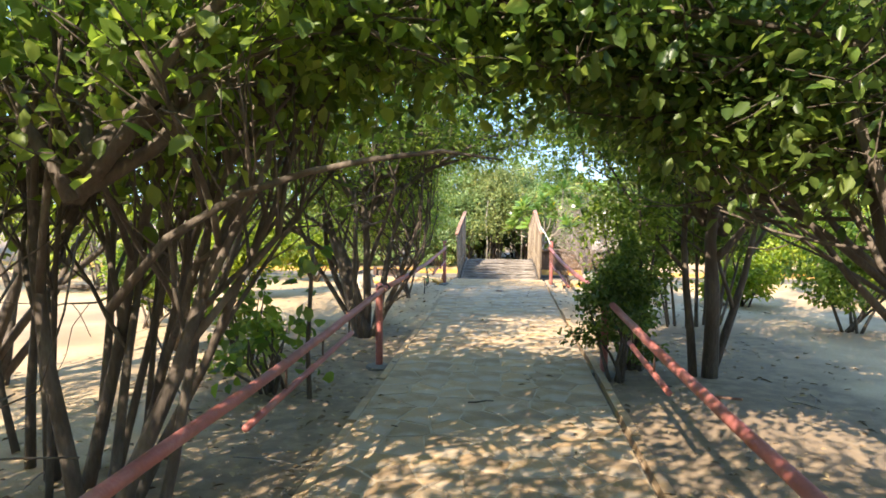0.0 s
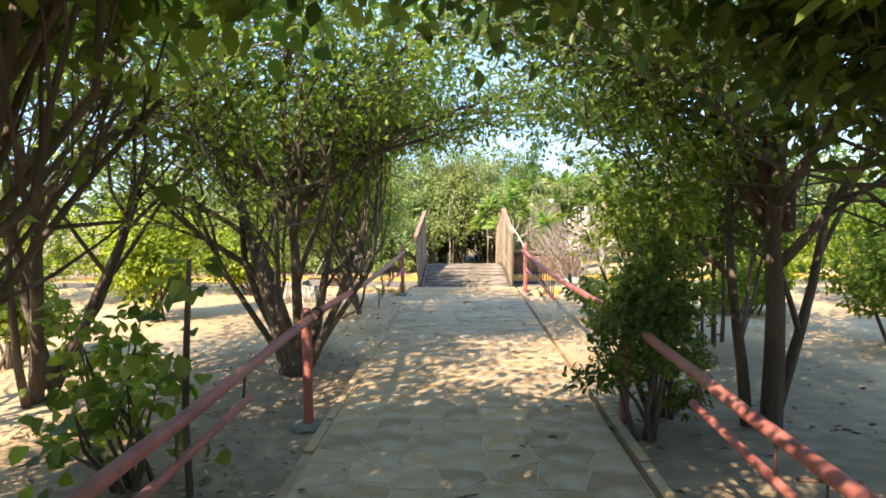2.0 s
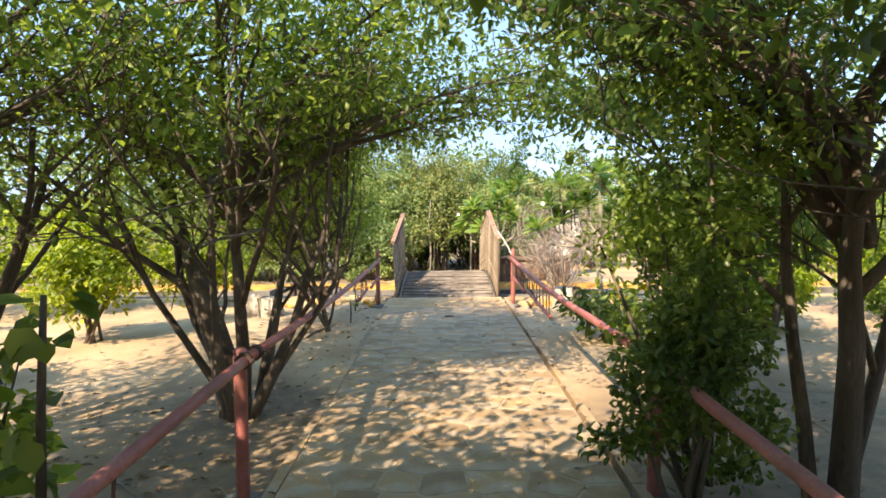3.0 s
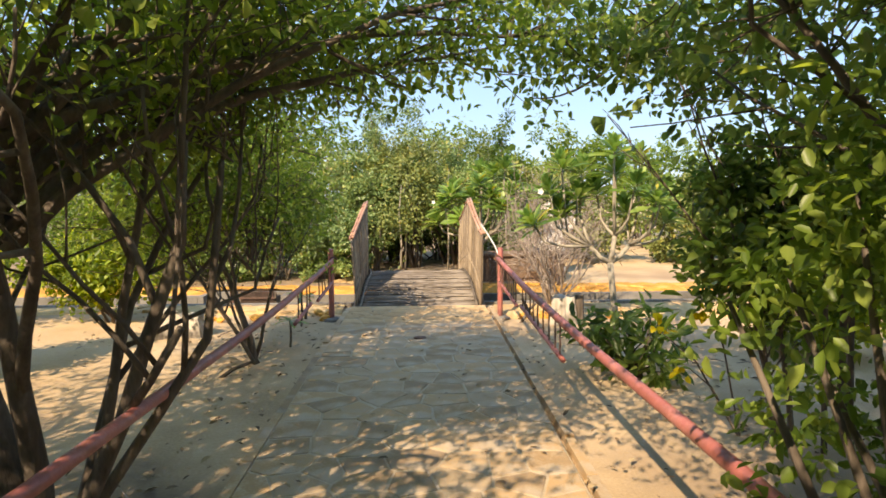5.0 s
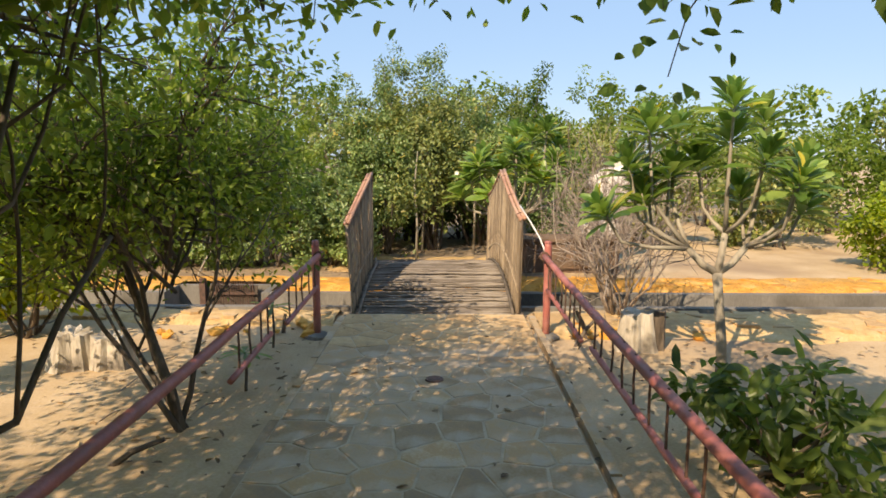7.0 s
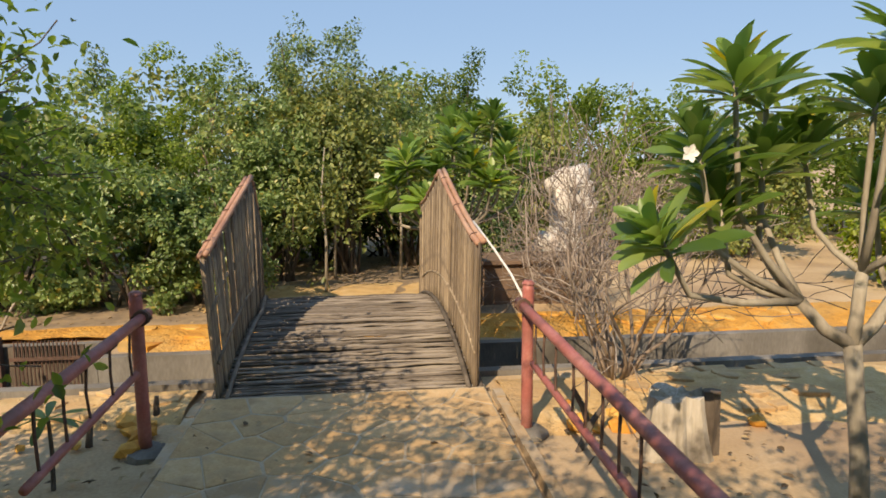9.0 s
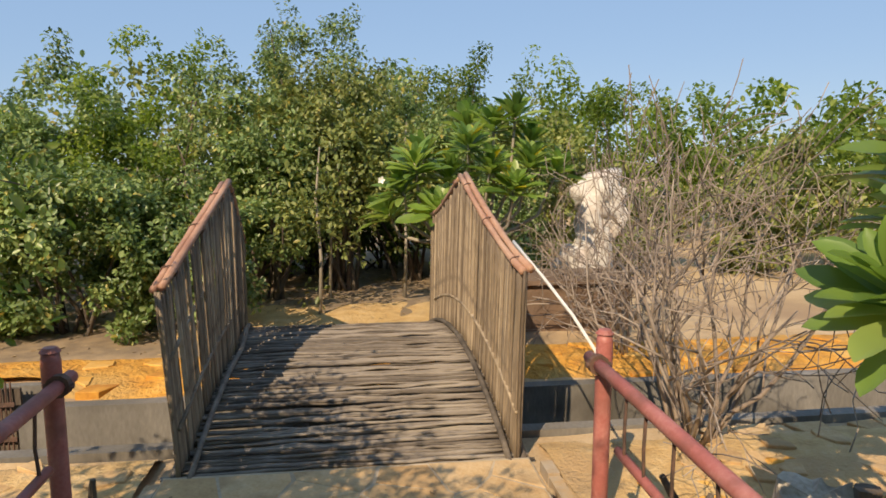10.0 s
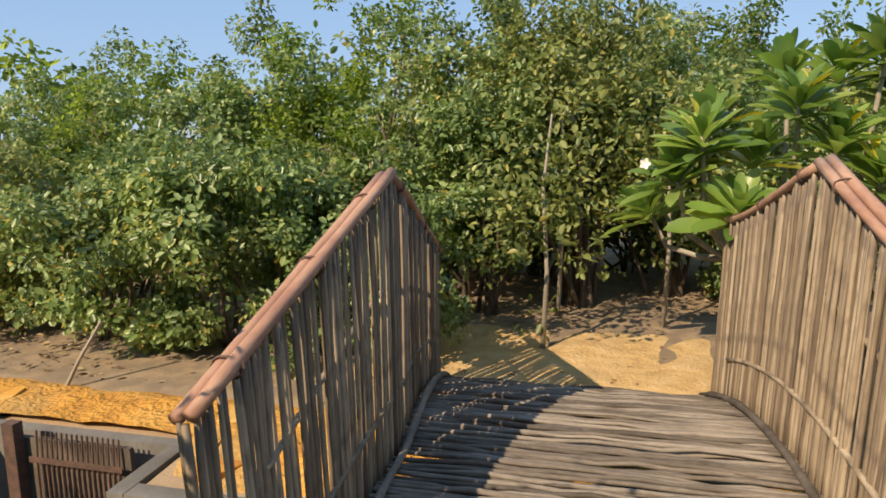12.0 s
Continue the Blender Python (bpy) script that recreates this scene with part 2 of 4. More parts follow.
# ---- building blocks ----
class Geo:
    """Vertices and faces gathered into one mesh."""

    def __init__(self):
        self.v, self.f = [], []

    def add(self, vs, fs):
        k = len(self.v)
        self.v.extend(tuple(map(float, p)) for p in vs)
        self.f.extend(tuple(i + k for i in f) for f in fs)
        return self

    def box(self, a, b):
        (x0, y0, z0), (x1, y1, z1) = a, b
        return self.add([(x0, y0, z0), (x1, y0, z0), (x1, y1, z0), (x0, y1, z0), (x0, y0, z1), (x1, y0, z1), (x1, y1, z1), (x0, y1, z1)],
                        [(3, 2, 1, 0), (4, 5, 6, 7), (0, 1, 5, 4), (1, 2, 6, 5), (2, 3, 7, 6), (3, 0, 4, 7)])

    def tube(self, pts, radii, sides=6, lump=0.0, rng=random):
        pts = [Vector(p) for p in pts]
        n = len(pts)
        if not hasattr(radii, "__len__"):
            radii = [radii] * n
        vs, fs = [], []
        ref = None
        for i, p in enumerate(pts):
            d = (pts[min(i + 1, n - 1)] - pts[max(i - 1, 0)]).normalized()
            if ref is None:
                ref = Vector((1, 0, 0)) if abs(d.x) < 0.8 else Vector((0, 1, 0))
            u = (ref - d * ref.dot(d)).normalized()
            ref, w = u, d.cross(u)
            for k in range(sides):
                a = 2 * math.pi * k / sides
                r = radii[i] * (1 + lump * (rng.random() - 0.5))
                vs.append(p + u * (r * math.cos(a)) + w * (r * math.sin(a)))
        for i in range(n - 1):
            for k in range(sides):
                q = (k + 1) % sides
                fs.append((i * sides + k, i * sides + q, (i + 1) * sides + q, (i + 1) * sides + k))
        fs += [tuple(reversed(range(sides))), tuple(range((n - 1) * sides, n * sides))]
        return self.add(vs, fs)

    def mesh(self, name, smooth=False):
        me = bpy.data.meshes.new(name)
        me.from_pydata(self.v, [], self.f)
        if smooth:
            me.shade_smooth()
        me.update()
        return me


def thing(name, label, category, x=0, y=0, z=0, rz=0, group="", kind=""):
    ob = new(name)
    ob.empty_display_size = 0.1
    ob.matrix_world = pose(x, y, z, 0, 0, rz)
    return tagged(ob, label, category, group, kind)


def part(name, data, material, parent, label="", kind="", m=None, smooth=False):
    """One mesh object under a thing or a part; data is a Geo or a mesh that is shared."""
    me = data.mesh(name, smooth) if isinstance(data, Geo) else data
    if not me.materials:
        me.materials.append(material)
    ob = new(name, me)
    ob.parent = parent
    if m is not None:
        ob.matrix_basis = m
    return tagged(ob, label, "", "", kind)


def solid(name, data, material, label, category, kind="", group="", m=None, smooth=False):
    """A thing that is one mesh."""
    me = data.mesh(name, smooth) if isinstance(data, Geo) else data
    if not me.materials:
        me.materials.append(material)
    ob = new(name, me)
    if m is not None:
        ob.matrix_basis = m
    return tagged(ob, label, category, group, kind)


# ---- leaves and trees ----
def blades(name, base, axis, up, length, width, droop=0.15, fold=0.18):
    """Leaf blades, two folded halves each, at base along axis; all arrays of the same length."""
    n = len(base)
    axis = axis / np.linalg.norm(axis, axis=1)[:, None]
    side = np.cross(axis, up)
    side /= np.maximum(np.linalg.norm(side, axis=1), 1e-6)[:, None]
    nrm = np.cross(side, axis)
    L, W = length[:, None], width[:, None]
    v = np.empty((n, 6, 3))
    v[:, 0] = base
    v[:, 1] = base + axis * L * 0.34 + side * W * 0.46 + nrm * W * fold
    v[:, 2] = base + axis * L * 0.72 + side * W * 0.42 + nrm * (W * fold - L * droop * 0.45)
    v[:, 3] = base + axis * L - nrm * L * droop
    v[:, 4] = base + axis * L * 0.72 - side * W * 0.42 + nrm * (W * fold - L * droop * 0.45)
    v[:, 5] = base + axis * L * 0.34 - side * W * 0.46 + nrm * W * fold
    quad = np.array([[0, 3, 2, 1], [0, 5, 4, 3]])
    loops = (np.arange(n)[:, None, None] * 6 + quad[None]).reshape(-1).astype(np.int32)
    me = bpy.data.meshes.new(name)
    me.vertices.add(n * 6)
    me.vertices.foreach_set("co", v.reshape(-1))
    me.loops.add(len(loops))
    me.loops.foreach_set("vertex_index", loops)
    me.polygons.add(n * 2)
    me.polygons.foreach_set("loop_start", np.arange(n * 2, dtype=np.int32) * 4)
    me.update(calc_edges=True)
    return me


def long_leaves(name, base, axis, up, length, width, droop=0.14, fold=0.16):
    """Long obovate leaves with a midrib, bent along their length."""
    n = len(base)
    axis = axis / np.linalg.norm(axis, axis=1)[:, None]
    side = np.cross(axis, up)
    side /= np.maximum(np.linalg.norm(side, axis=1), 1e-6)[:, None]
    nrm = np.cross(side, axis)
    L, W = length[:, None], width[:, None]
    us, ws = (0.0, 0.14, 0.36, 0.58, 0.78, 0.92, 1.0), (0.04, 0.16, 0.36, 0.48, 0.46, 0.28, 0.02)
    k = len(us)
    v = np.empty((n, k, 3, 3))
    for j, (u, h) in enumerate(zip(us, ws)):
        mid = base + axis * L * u - nrm * L * droop * u * u
        v[:, j, 1] = mid
        for q, sg in ((0, 1), (2, -1)):
            v[:, j, q] = mid + side * W * h * sg + nrm * W * h * fold * 2
    quad = np.array([[j * 3 + q, (j + 1) * 3 + q, (j + 1) * 3 + q + 1, j * 3 + q + 1] for j in range(k - 1) for q in (0, 1)])
    loops = (np.arange(n)[:, None, None] * (3 * k) + quad[None]).reshape(-1).astype(np.int32)
    me = bpy.data.meshes.new(name)
    me.vertices.add(n * 3 * k)
    me.vertices.foreach_set("co", v.reshape(-1))
    me.loops.add(len(loops))
    me.loops.foreach_set("vertex_index", loops)
    me.polygons.add(len(loops) // 4)
    me.polygons.foreach_set("loop_start", np.arange(len(loops) // 4, dtype=np.int32) * 4)
    me.update(calc_edges=True)
    me.shade_smooth()
    return me


def over_path(x, y, z):
    """The walkers' headroom, kept clear of twigs."""
    return abs(x) < 0.8 and y < 3.0 and z < 2.05


def foliage(name, rng, centres, per, spread, size, aspect=0.5, hang=0.2, flat=1.0, normals=None, origin=None):
    """Loose clusters of leaves round the centres; their faces lean towards the normals where given."""
    c = np.repeat(np.asarray(centres, float), per, axis=0)
    n = len(c)
    off = rng.normal(size=(n, 3))
    off *= np.minimum(1.0, 1.55 / np.linalg.norm(off, axis=1))[:, None] * spread * np.array([1, 1, 0.75 * flat])
    axis = off / (np.linalg.norm(off, axis=1)[:, None] + 1e-6) * 0.8 + rng.normal(size=(n, 3)) * 0.7
    axis[:, 2] -= hang
    up = np.array([0, 0, 1.0]) + rng.normal(size=(n, 3)) * 0.5
    if normals is not None:
        up = up * 0.8 + np.repeat(np.asarray(normals, float), per, axis=0) * 0.9
    length = size * rng.uniform(0.6, 1.35, n)
    width = length * aspect * rng.uniform(0.8, 1.2, n)
    base = c + off
    if origin is not None:
        w = base + np.array(origin)
        keep = ~((np.abs(w[:, 0]) < 0.55 + 0.6 * rng.random(n)) & (w[:, 1] < 3.0) & (w[:, 2] < np.where((w[:, 1] > -10.5) & (w[:, 1] < -9.1), 1.78, 2.05) + 0.1 * np.sin(w[:, 1] * 3)))
        base, axis, up, length, width = base[keep], axis[keep], up[keep], length[keep], width[keep]
    return blades(name, base, axis, up, length, width)


def grow(rng, p, d, length, r, depth, geo, tips, wander=0.25, rise=0.1, kids=3, sides=6, angle=0.7, shrink=0.62, origin=None):
    """A limb that wanders and forks; its tips and the upper part of its twigs are noted."""
    p, d = np.array(p, float), np.array(d, float)
    d /= np.linalg.norm(d)
    segs = 5 if depth else 3
    pts, rad = [p.copy()], [r]
    for i in range(segs):
        d = d + rng.normal(size=3) * wander / math.sqrt(segs) + np.array([0, 0, rise / segs])
        d /= np.linalg.norm(d)
        if origin is not None and over_path(*(p + d * length / segs + np.array(origin))):
            d = np.array([d[0] * 0.25, d[1], abs(d[2]) + 0.9])
            d /= np.linalg.norm(d)
            if i > 0 and over_path(*(p + d * length / segs + np.array(origin))):
                break
        p = p + d * length / segs
        pts.append(p.copy())
        rad.append(max(r * (1 - 0.55 * (i + 1) / segs), 0.0025))
    geo.tube([tuple(q) for q in pts], rad, sides if depth else 4)
    segs = len(pts) - 1
    if depth == 0:
        tips += [pts[-1], pts[-2], (pts[-1] + pts[-2]) / 2]
        return
    for k in range(kids):
        f = 0.4 + 0.6 * (k + rng.random() * 0.6) / kids
        i = min(int(f * segs), segs - 1)
        q = pts[i] + (pts[i + 1] - pts[i]) * (f * segs - i)
        a = rng.normal(size=3)
        a -= d * a.dot(d)
        a /= np.linalg.norm(a)
        nd = d * math.cos(angle) + a * math.sin(angle) * (0.6 + 0.6 * rng.random())
        grow(rng, q, nd, length * shrink * rng.uniform(0.75, 1.2), rad[i] * 0.62, depth - 1, geo, tips, wander, rise, kids, sides, angle, shrink, origin)


def tree(name, label, seed, x, y, stems, leaf, bark=BARK, per=14, spread=0.16, size=0.06, aspect=0.5, depth=2, kids=3, rise=0.1, angle=0.7,
         wander=0.25, thin=1.0, extra=(), shrink=0.62, hang=0.2, category="tree", group="", low=0.0, arms=(), arm_from=1.5, arm_r=0.035):
    """stems: (dx, dy, lean x, lean y, length, radius) each."""
    rng = np.random.default_rng(seed)
    t = thing(name, label, category, x, y, 0, 0, group)
    tips = []
    for dx, dy, lx, ly, length, r in stems:
        g = Geo()
        grow(rng, (dx, dy, -0.03), (lx, ly, 1.0), length, r, depth, g, tips, wander, rise, kids, 7, angle, shrink, (x, y, 0))
        part("trunk", g, bark, t, smooth=True)
    for ax, ay, az in arms:
        g = Geo()
        a, e = np.array([0, 0, arm_from + rng.uniform(-0.2, 0.3)]), np.array([ax - x, ay - y, az])
        m = (a + e) / 2 + np.array([-(e[0]) * 0.12, -(e[1]) * 0.12, 0.28])
        curve = [(1 - u) ** 2 * a + 2 * u * (1 - u) * m + u * u * e + rng.normal(size=3) * 0.025 for u in np.linspace(0, 1, 8)]
        g.tube([tuple(q) for q in curve], [arm_r * (1 - 0.85 * u) for u in np.linspace(0, 1, 8)], 6)
        for q in curve[2:]:
            for k in range(3):
                d = e - a + rng.normal(size=3) * 1.1
                grow(rng, q, d / np.linalg.norm(d), rng.uniform(0.3, 0.6), 0.009, 1, g, tips, 0.3, 0.1, 3, 4, 0.8, 0.6, (x, y, 0))
        part("branch", g, bark, t, smooth=True)
    tips = [q for q in tips if q[2] > low + abs(rng.normal()) * 0.3 and rng.random() < thin] + [np.array(q) for q in extra]
    part("crown", foliage("crown", rng, tips, per, spread, size, aspect, hang, origin=(x, y, 0)), leaf, t, kind="stuff")
    return t


def bush(name, label, seed, x, y, w, d, h, leaf, clumps=120, per=26, size=0.07, aspect=0.5, spread=0.15, foot=0.12, bark=BARK, category="bush", group="", stems=7, lumps=5, shell=0.55, sprays=7, tufts=9):
    """A shrub: stems from one foot; leaf clumps gathered in tufts on several uneven lobes, with dark gaps between them."""
    rng = np.random.default_rng(seed)
    t = thing(name, label, category, x, y, 0, 0, group)
    lobes = []
    for k in range(lumps + 1):
        a = 2 * math.pi * (k + rng.random() * 0.7) / lumps
        s = rng.uniform(0.4, 0.6)
        rz = h * 0.42 * (1 - foot * 0.7) * (s + 0.15)
        if k == lumps:
            s = 0.55
            c = (rng.normal() * w * 0.06, rng.normal() * d * 0.06, h - rz)
        else:
            c = (math.cos(a) * w * 0.28, math.sin(a) * d * 0.28, rng.uniform(h * foot + rz * 0.85, max(h - rz * 1.15, h * foot + rz)))
        lobes.append((np.array(c), np.array([w * 0.5 * s, d * 0.5 * s, rz])))
    heads = []
    for c, r in lobes:
        for k in range(tufts):
            u = rng.normal(size=3)
            u[2] = u[2] + 0.25
            u /= np.linalg.norm(u)
            heads.append((c + u * r * rng.uniform(shell + 0.1, 0.95), u, float(np.mean(r)) * rng.uniform(0.28, 0.48)))
    cs, ns = [], []
    for k in range(clumps):
        c, u, r = heads[int(rng.integers(len(heads)))]
        v = rng.normal(size=3)
        v /= np.linalg.norm(v)
        if v.dot(u) < -0.15:
            v = -v
        q = c + v * r * rng.uniform(0.55, 1.0) * np.array([1, 1, 0.8])
        cs.append((q[0], q[1], max(q[2], h * foot * 0.6 + 0.04)))
        ns.append(v * 0.6 + u * 0.5)
    for k in range(sprays):
        c, u, r = heads[int(rng.integers(len(heads)))]
        dr = u * 0.7 + np.array([0, 0, 0.5]) + rng.normal(size=3) * 0.3
        for j in range(4):
            cs.append(tuple(c + u * r * 0.7 + dr * (0.02 * h + 0.035) * j))
            ns.append(dr * 0.4)
    cs = [q for q in cs if q[2] > 0.03]
    ns = ns[:len(cs)]
    for k in range(stems):
        g = Geo()
        q = cs[int(rng.integers(len(cs)))]
        a, b = rng.normal(size=2) * 0.05 * min(w, 2.5)
        mid = ((q[0] + a) / 2 + rng.normal() * 0.05, (q[1] + b) / 2 + rng.normal() * 0.05, q[2] * 0.55)
        rr = 0.012 + 0.006 * h
        g.tube([(a, b, -0.03), ((a + mid[0]) / 2 + rng.normal() * 0.02, (b + mid[1]) / 2, mid[2] * 0.5), mid, q], [rr, rr * 0.85, rr * 0.6, rr * 0.25], 5)
        part("stem", g, bark, t, smooth=True)
    part("crown", foliage("crown", rng, cs, per, spread, size, aspect, normals=ns), leaf, t, kind="stuff")
    return t


def frangipani(label, seed, x, y, forks, leaf_len=0.26, flowers=0, trunk_r=0.045, trunk_h=0.75, lean=(0.0, 0.0)):
    """A fleshy-limbed small tree: whorls of long leaves at blunt branch ends. forks: (dx, dy, z) of each whorl."""
    rng = np.random.default_rng(seed)
    t = thing("frangipani", label, "tree", x, y)
    g = Geo()
    top = (lean[0], lean[1], trunk_h)
    g.tube([(0, 0, -0.04), (lean[0] * 0.4 + 0.01, lean[1] * 0.3, trunk_h * 0.4), (lean[0] * 0.8, lean[1] * 0.7, trunk_h * 0.8), top], [trunk_r * 1.2, trunk_r, trunk_r * 0.92, trunk_r], 9, 0.08)
    part("trunk", g, PALE_BARK, t, smooth=True)
    hubs = [Vector(top) + Vector(q) for q in ((-0.2, 0.05, 0.17), (0.06, 0.05, 0.28), (0.22, 0.06, 0.18))]
    for q in hubs:
        limb = Geo().tube([top, Vector(top).lerp(q, 0.5) + Vector((0, 0, -0.03)), q], [trunk_r * 0.85, trunk_r * 0.72, trunk_r * 0.66], 8, 0.1)
        part("limb", limb, PALE_BARK, t, smooth=True)
    base, axis, up, length = [], [], [], []
    for dx, dy, z in forks:
        e = Vector((dx, dy, z))
        s = min(hubs, key=lambda q: abs(q.x - dx * 0.6))
        mid = s.lerp(e, 0.5) + Vector((dx * 0.18, dy * 0.18, -0.10))
        g = Geo()
        g.tube([s, s.lerp(mid, 0.55) + Vector((0, 0, -0.02)), mid, mid.lerp(e, 0.6), e], [trunk_r * 0.55, trunk_r * 0.4, trunk_r * 0.35, trunk_r * 0.31, trunk_r * 0.28], 7, 0.1)
        part("branch", g, PALE_BARK, t, smooth=True)
        d = (e - mid).normalized()
        for k in range(34):
            a = k * 2.39996 + rng.random() * 0.4
            f = k / 34
            tilt = 1.4 - 1.15 * f + rng.normal() * 0.12
            u = d.orthogonal().normalized()
            w = d.cross(u)
            out = u * math.cos(a) + w * math.sin(a)
            ax = d * math.cos(tilt) + out * math.sin(tilt)
            base.append(e - d * (0.13 * (1 - f)))
            axis.append(ax)
            up.append(d * math.sin(tilt) - out * math.cos(tilt) + Vector(rng.normal(size=3)) * 0.12)
            length.append(leaf_len * (1.15 - 0.5 * f) * rng.uniform(0.75, 1.1))
    base, axis, up, length = map(np.array, (base, axis, up, length))
    me = long_leaves("leaves", base, axis, up, length, length * 0.31, 0.17, 0.2)
    part("leaves", me, LEAF_PLUM, t, "long glossy green leaves", kind="stuff")
    for k in range(flowers):
        e = Vector(forks[k % len(forks)]) + Vector(rng.normal(size=3)) * 0.06 + Vector((-0.17, -0.12, -0.05))
        an = np.arange(5) * 2 * math.pi / 5
        axs = np.stack([np.cos(an), np.full(5, -0.35), np.sin(an)], 1)
        f = blades("flower", np.repeat(np.array([e]), 5, 0), axs, np.tile([0.0, -1.0, 0.1], (5, 1)), np.full(5, 0.036), np.full(5, 0.028), 0.1, 0.1)
        part("flower", f, PETAL, t, "white five-petalled flower")
    return t


# ---- ground, path, canal ----
CANAL_N, CANAL_F, CANAL_Z = 0.34, 1.16, -0.5
PIT_A, PIT_B, PIT_F = -3.3, -1.98, 1.58      # the sluice bay in the far wall


def near_path(x, y):
    return -1.5 < x < 1.6 and y < 1.0


def lay_ground():
    xs = [-400, -150, -60, -30, -20] + [round(-14 + 0.4 * i, 2) for i in range(71)] + [PIT_A - 0.01, PIT_A, PIT_B, PIT_B + 0.01] + [20, 30, 60, 150, 400]
    xs.sort()
    ys = [-400, -150, -60, -30] + [round(-20 + 0.5 * i, 2) for i in range(40)] + [0.0, CANAL_N - 0.01, CANAL_N, 0.75, CANAL_F, CANAL_F + 0.01] + [round(1.5 + 0.4 * i, 2) for i in range(40)] + [PIT_F, PIT_F + 0.01] + [22, 30, 60, 150, 400]
    ys.sort()
    g, vs, fs = Geo(), [], []
    for y in ys:
        for x in xs:
            z = 0.05 * noise.noise((x * 0.35, y * 0.35, 0.3)) + 0.02 * noise.noise((x * 1.3, y * 1.3, 2.0))
            if near_path(x, y):
                z = 0.25 * z - 0.012
            if abs(x) > 13 or y < -18 or y > 16:
                z *= 0.2
            if CANAL_N <= y <= CANAL_F or (PIT_A <= x <= PIT_B and CANAL_N <= y <= PIT_F):
                z = CANAL_Z
            vs.append((x, y, z))
    w = len(xs)
    for j in range(len(ys) - 1):
        for i in range(w - 1):
            fs.append((j * w + i, j * w + i + 1, (j + 1) * w + i + 1, (j + 1) * w + i))
    return g.add(vs, fs)


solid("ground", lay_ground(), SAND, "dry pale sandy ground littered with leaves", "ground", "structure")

PX0, PX1 = -0.9, 0.88      # the paved path's two edges
path_bed = solid("path", Geo().box((PX0, -19.0, -0.10), (PX1, -0.02, 0.012)), MORTAR, "crazy-paved stone footpath in grey mortar", "path", "structure")
path_bed.location.z = 0.035
rng_k = random.Random(5)
for sx in (PX0 - 0.035, PX1 + 0.075):
    y = -18.9
    while y < -0.1:
        ln = min(rng_k.uniform(0.5, 0.95), -0.06 - y)
        g = Geo().box((sx - 0.03, y, -0.08), (sx + 0.03, y + ln - 0.012, 0.006 + rng_k.uniform(-0.008, 0.012)))
        part("kerb_stone", g, STONE, path_bed)
        y += ln

# the canal: two walls with copings, a floor and still water
for nm, x0, y0, x1, y1 in (("canal_wall_near", -30, CANAL_N + 0.004, 30, CANAL_N + 0.10), ("canal_wall_far", PIT_B, CANAL_F - 0.10, 30, CANAL_F - 0.004), ("canal_wall_far", -30, CANAL_F - 0.10, PIT_A, CANAL_F - 0.004),
                           ("sluice_wall", PIT_A + 0.004, PIT_F - 0.08, PIT_B - 0.004, PIT_F - 0.004), ("sluice_wall", PIT_B - 0.09, CANAL_F - 0.1, PIT_B - 0.004, PIT_F - 0.084), ("sluice_wall", PIT_A + 0.004, CANAL_F - 0.1, PIT_A + 0.09, PIT_F - 0.084)):
    solid(nm, Geo().box((x0, y0, CANAL_Z + 0.004), (x1, y1, 0.03)), CONCRETE, "stained grey concrete canal wall", "canal wall", "structure")
solid("canal_floor", Geo().box((-30, CANAL_N + 0.10, CANAL_Z + 0.004), (30, CANAL_F - 0.10, CANAL_Z + 0.03)), CONCRETE, "silted concrete canal bed", "canal floor", "structure")
solid("water", Geo().box((-30, CANAL_N + 0.103, CANAL_Z + 0.034), (30, CANAL_F - 0.103, CANAL_Z + 0.16)), water_m, "still dark water in the canal", "water", "structure")


# ---- footbridge ----
B0, B1 = 0.0, 2.7


def arch(y):
    u = (y - B0) / (B1 - B0)
    return 0.03 + 0.31 * 4 * u * (1 - u)


def side_x(s, y):
    if s > 0:
        return 0.83 - 0.057 * y
    return -0.83 + 0.052 * y if y < 1.15 else -0.77 - 0.12 * (y - 1.15)


def roof(s, y):
    """Height of a side panel's top: straight slopes on one side, sagging ones on the other."""
    if s < 0:
        return 0.94 + (1.41 - 0.94) * (y / 1.15) if y < 1.15 else 1.41 - (1.41 - 0.84) * (y - 1.15) / (B1 - 1.15)
    f = abs(y - 1.5) / (1.5 if y < 1.5 else B1 - 1.5)
    low = 1.0 if y < 1.5 else 1.08
    return low + (1.45 - low) * (1 - f) ** 1.3


def lean(s, y):
    """Degrees by which a side screen leans outwards."""
    return max(0.3, 3.2 - 2.6 * y) if s < 0 else 1.4


bridge = thing("footbridge", "small arched footbridge of weathered sticks with cane side screens", "bridge", 0, B0, 0)
rng_b = random.Random(11)
sticks = []
for k in range(14):
    g, n = Geo(), 13
    sag = rng_b.uniform(-0.02, 0.02)
    pts = [(-0.86 + 1.72 * i / (n - 1), sag * math.sin(math.pi * i / (n - 1)) + rng_b.uniform(-0.009, 0.009), rng_b.uniform(-0.007, 0.007)) for i in range(n)]
    thick = rng_b.uniform(0.0075, 0.012)
    g.tube(pts, [thick * rng_b.uniform(0.8, 1.25) for _ in range(n)], 6, 0.2, rng_b)
    sticks.append(g.mesh("stick", True))
    sticks[-1].materials.append(DECK)
y = -0.07
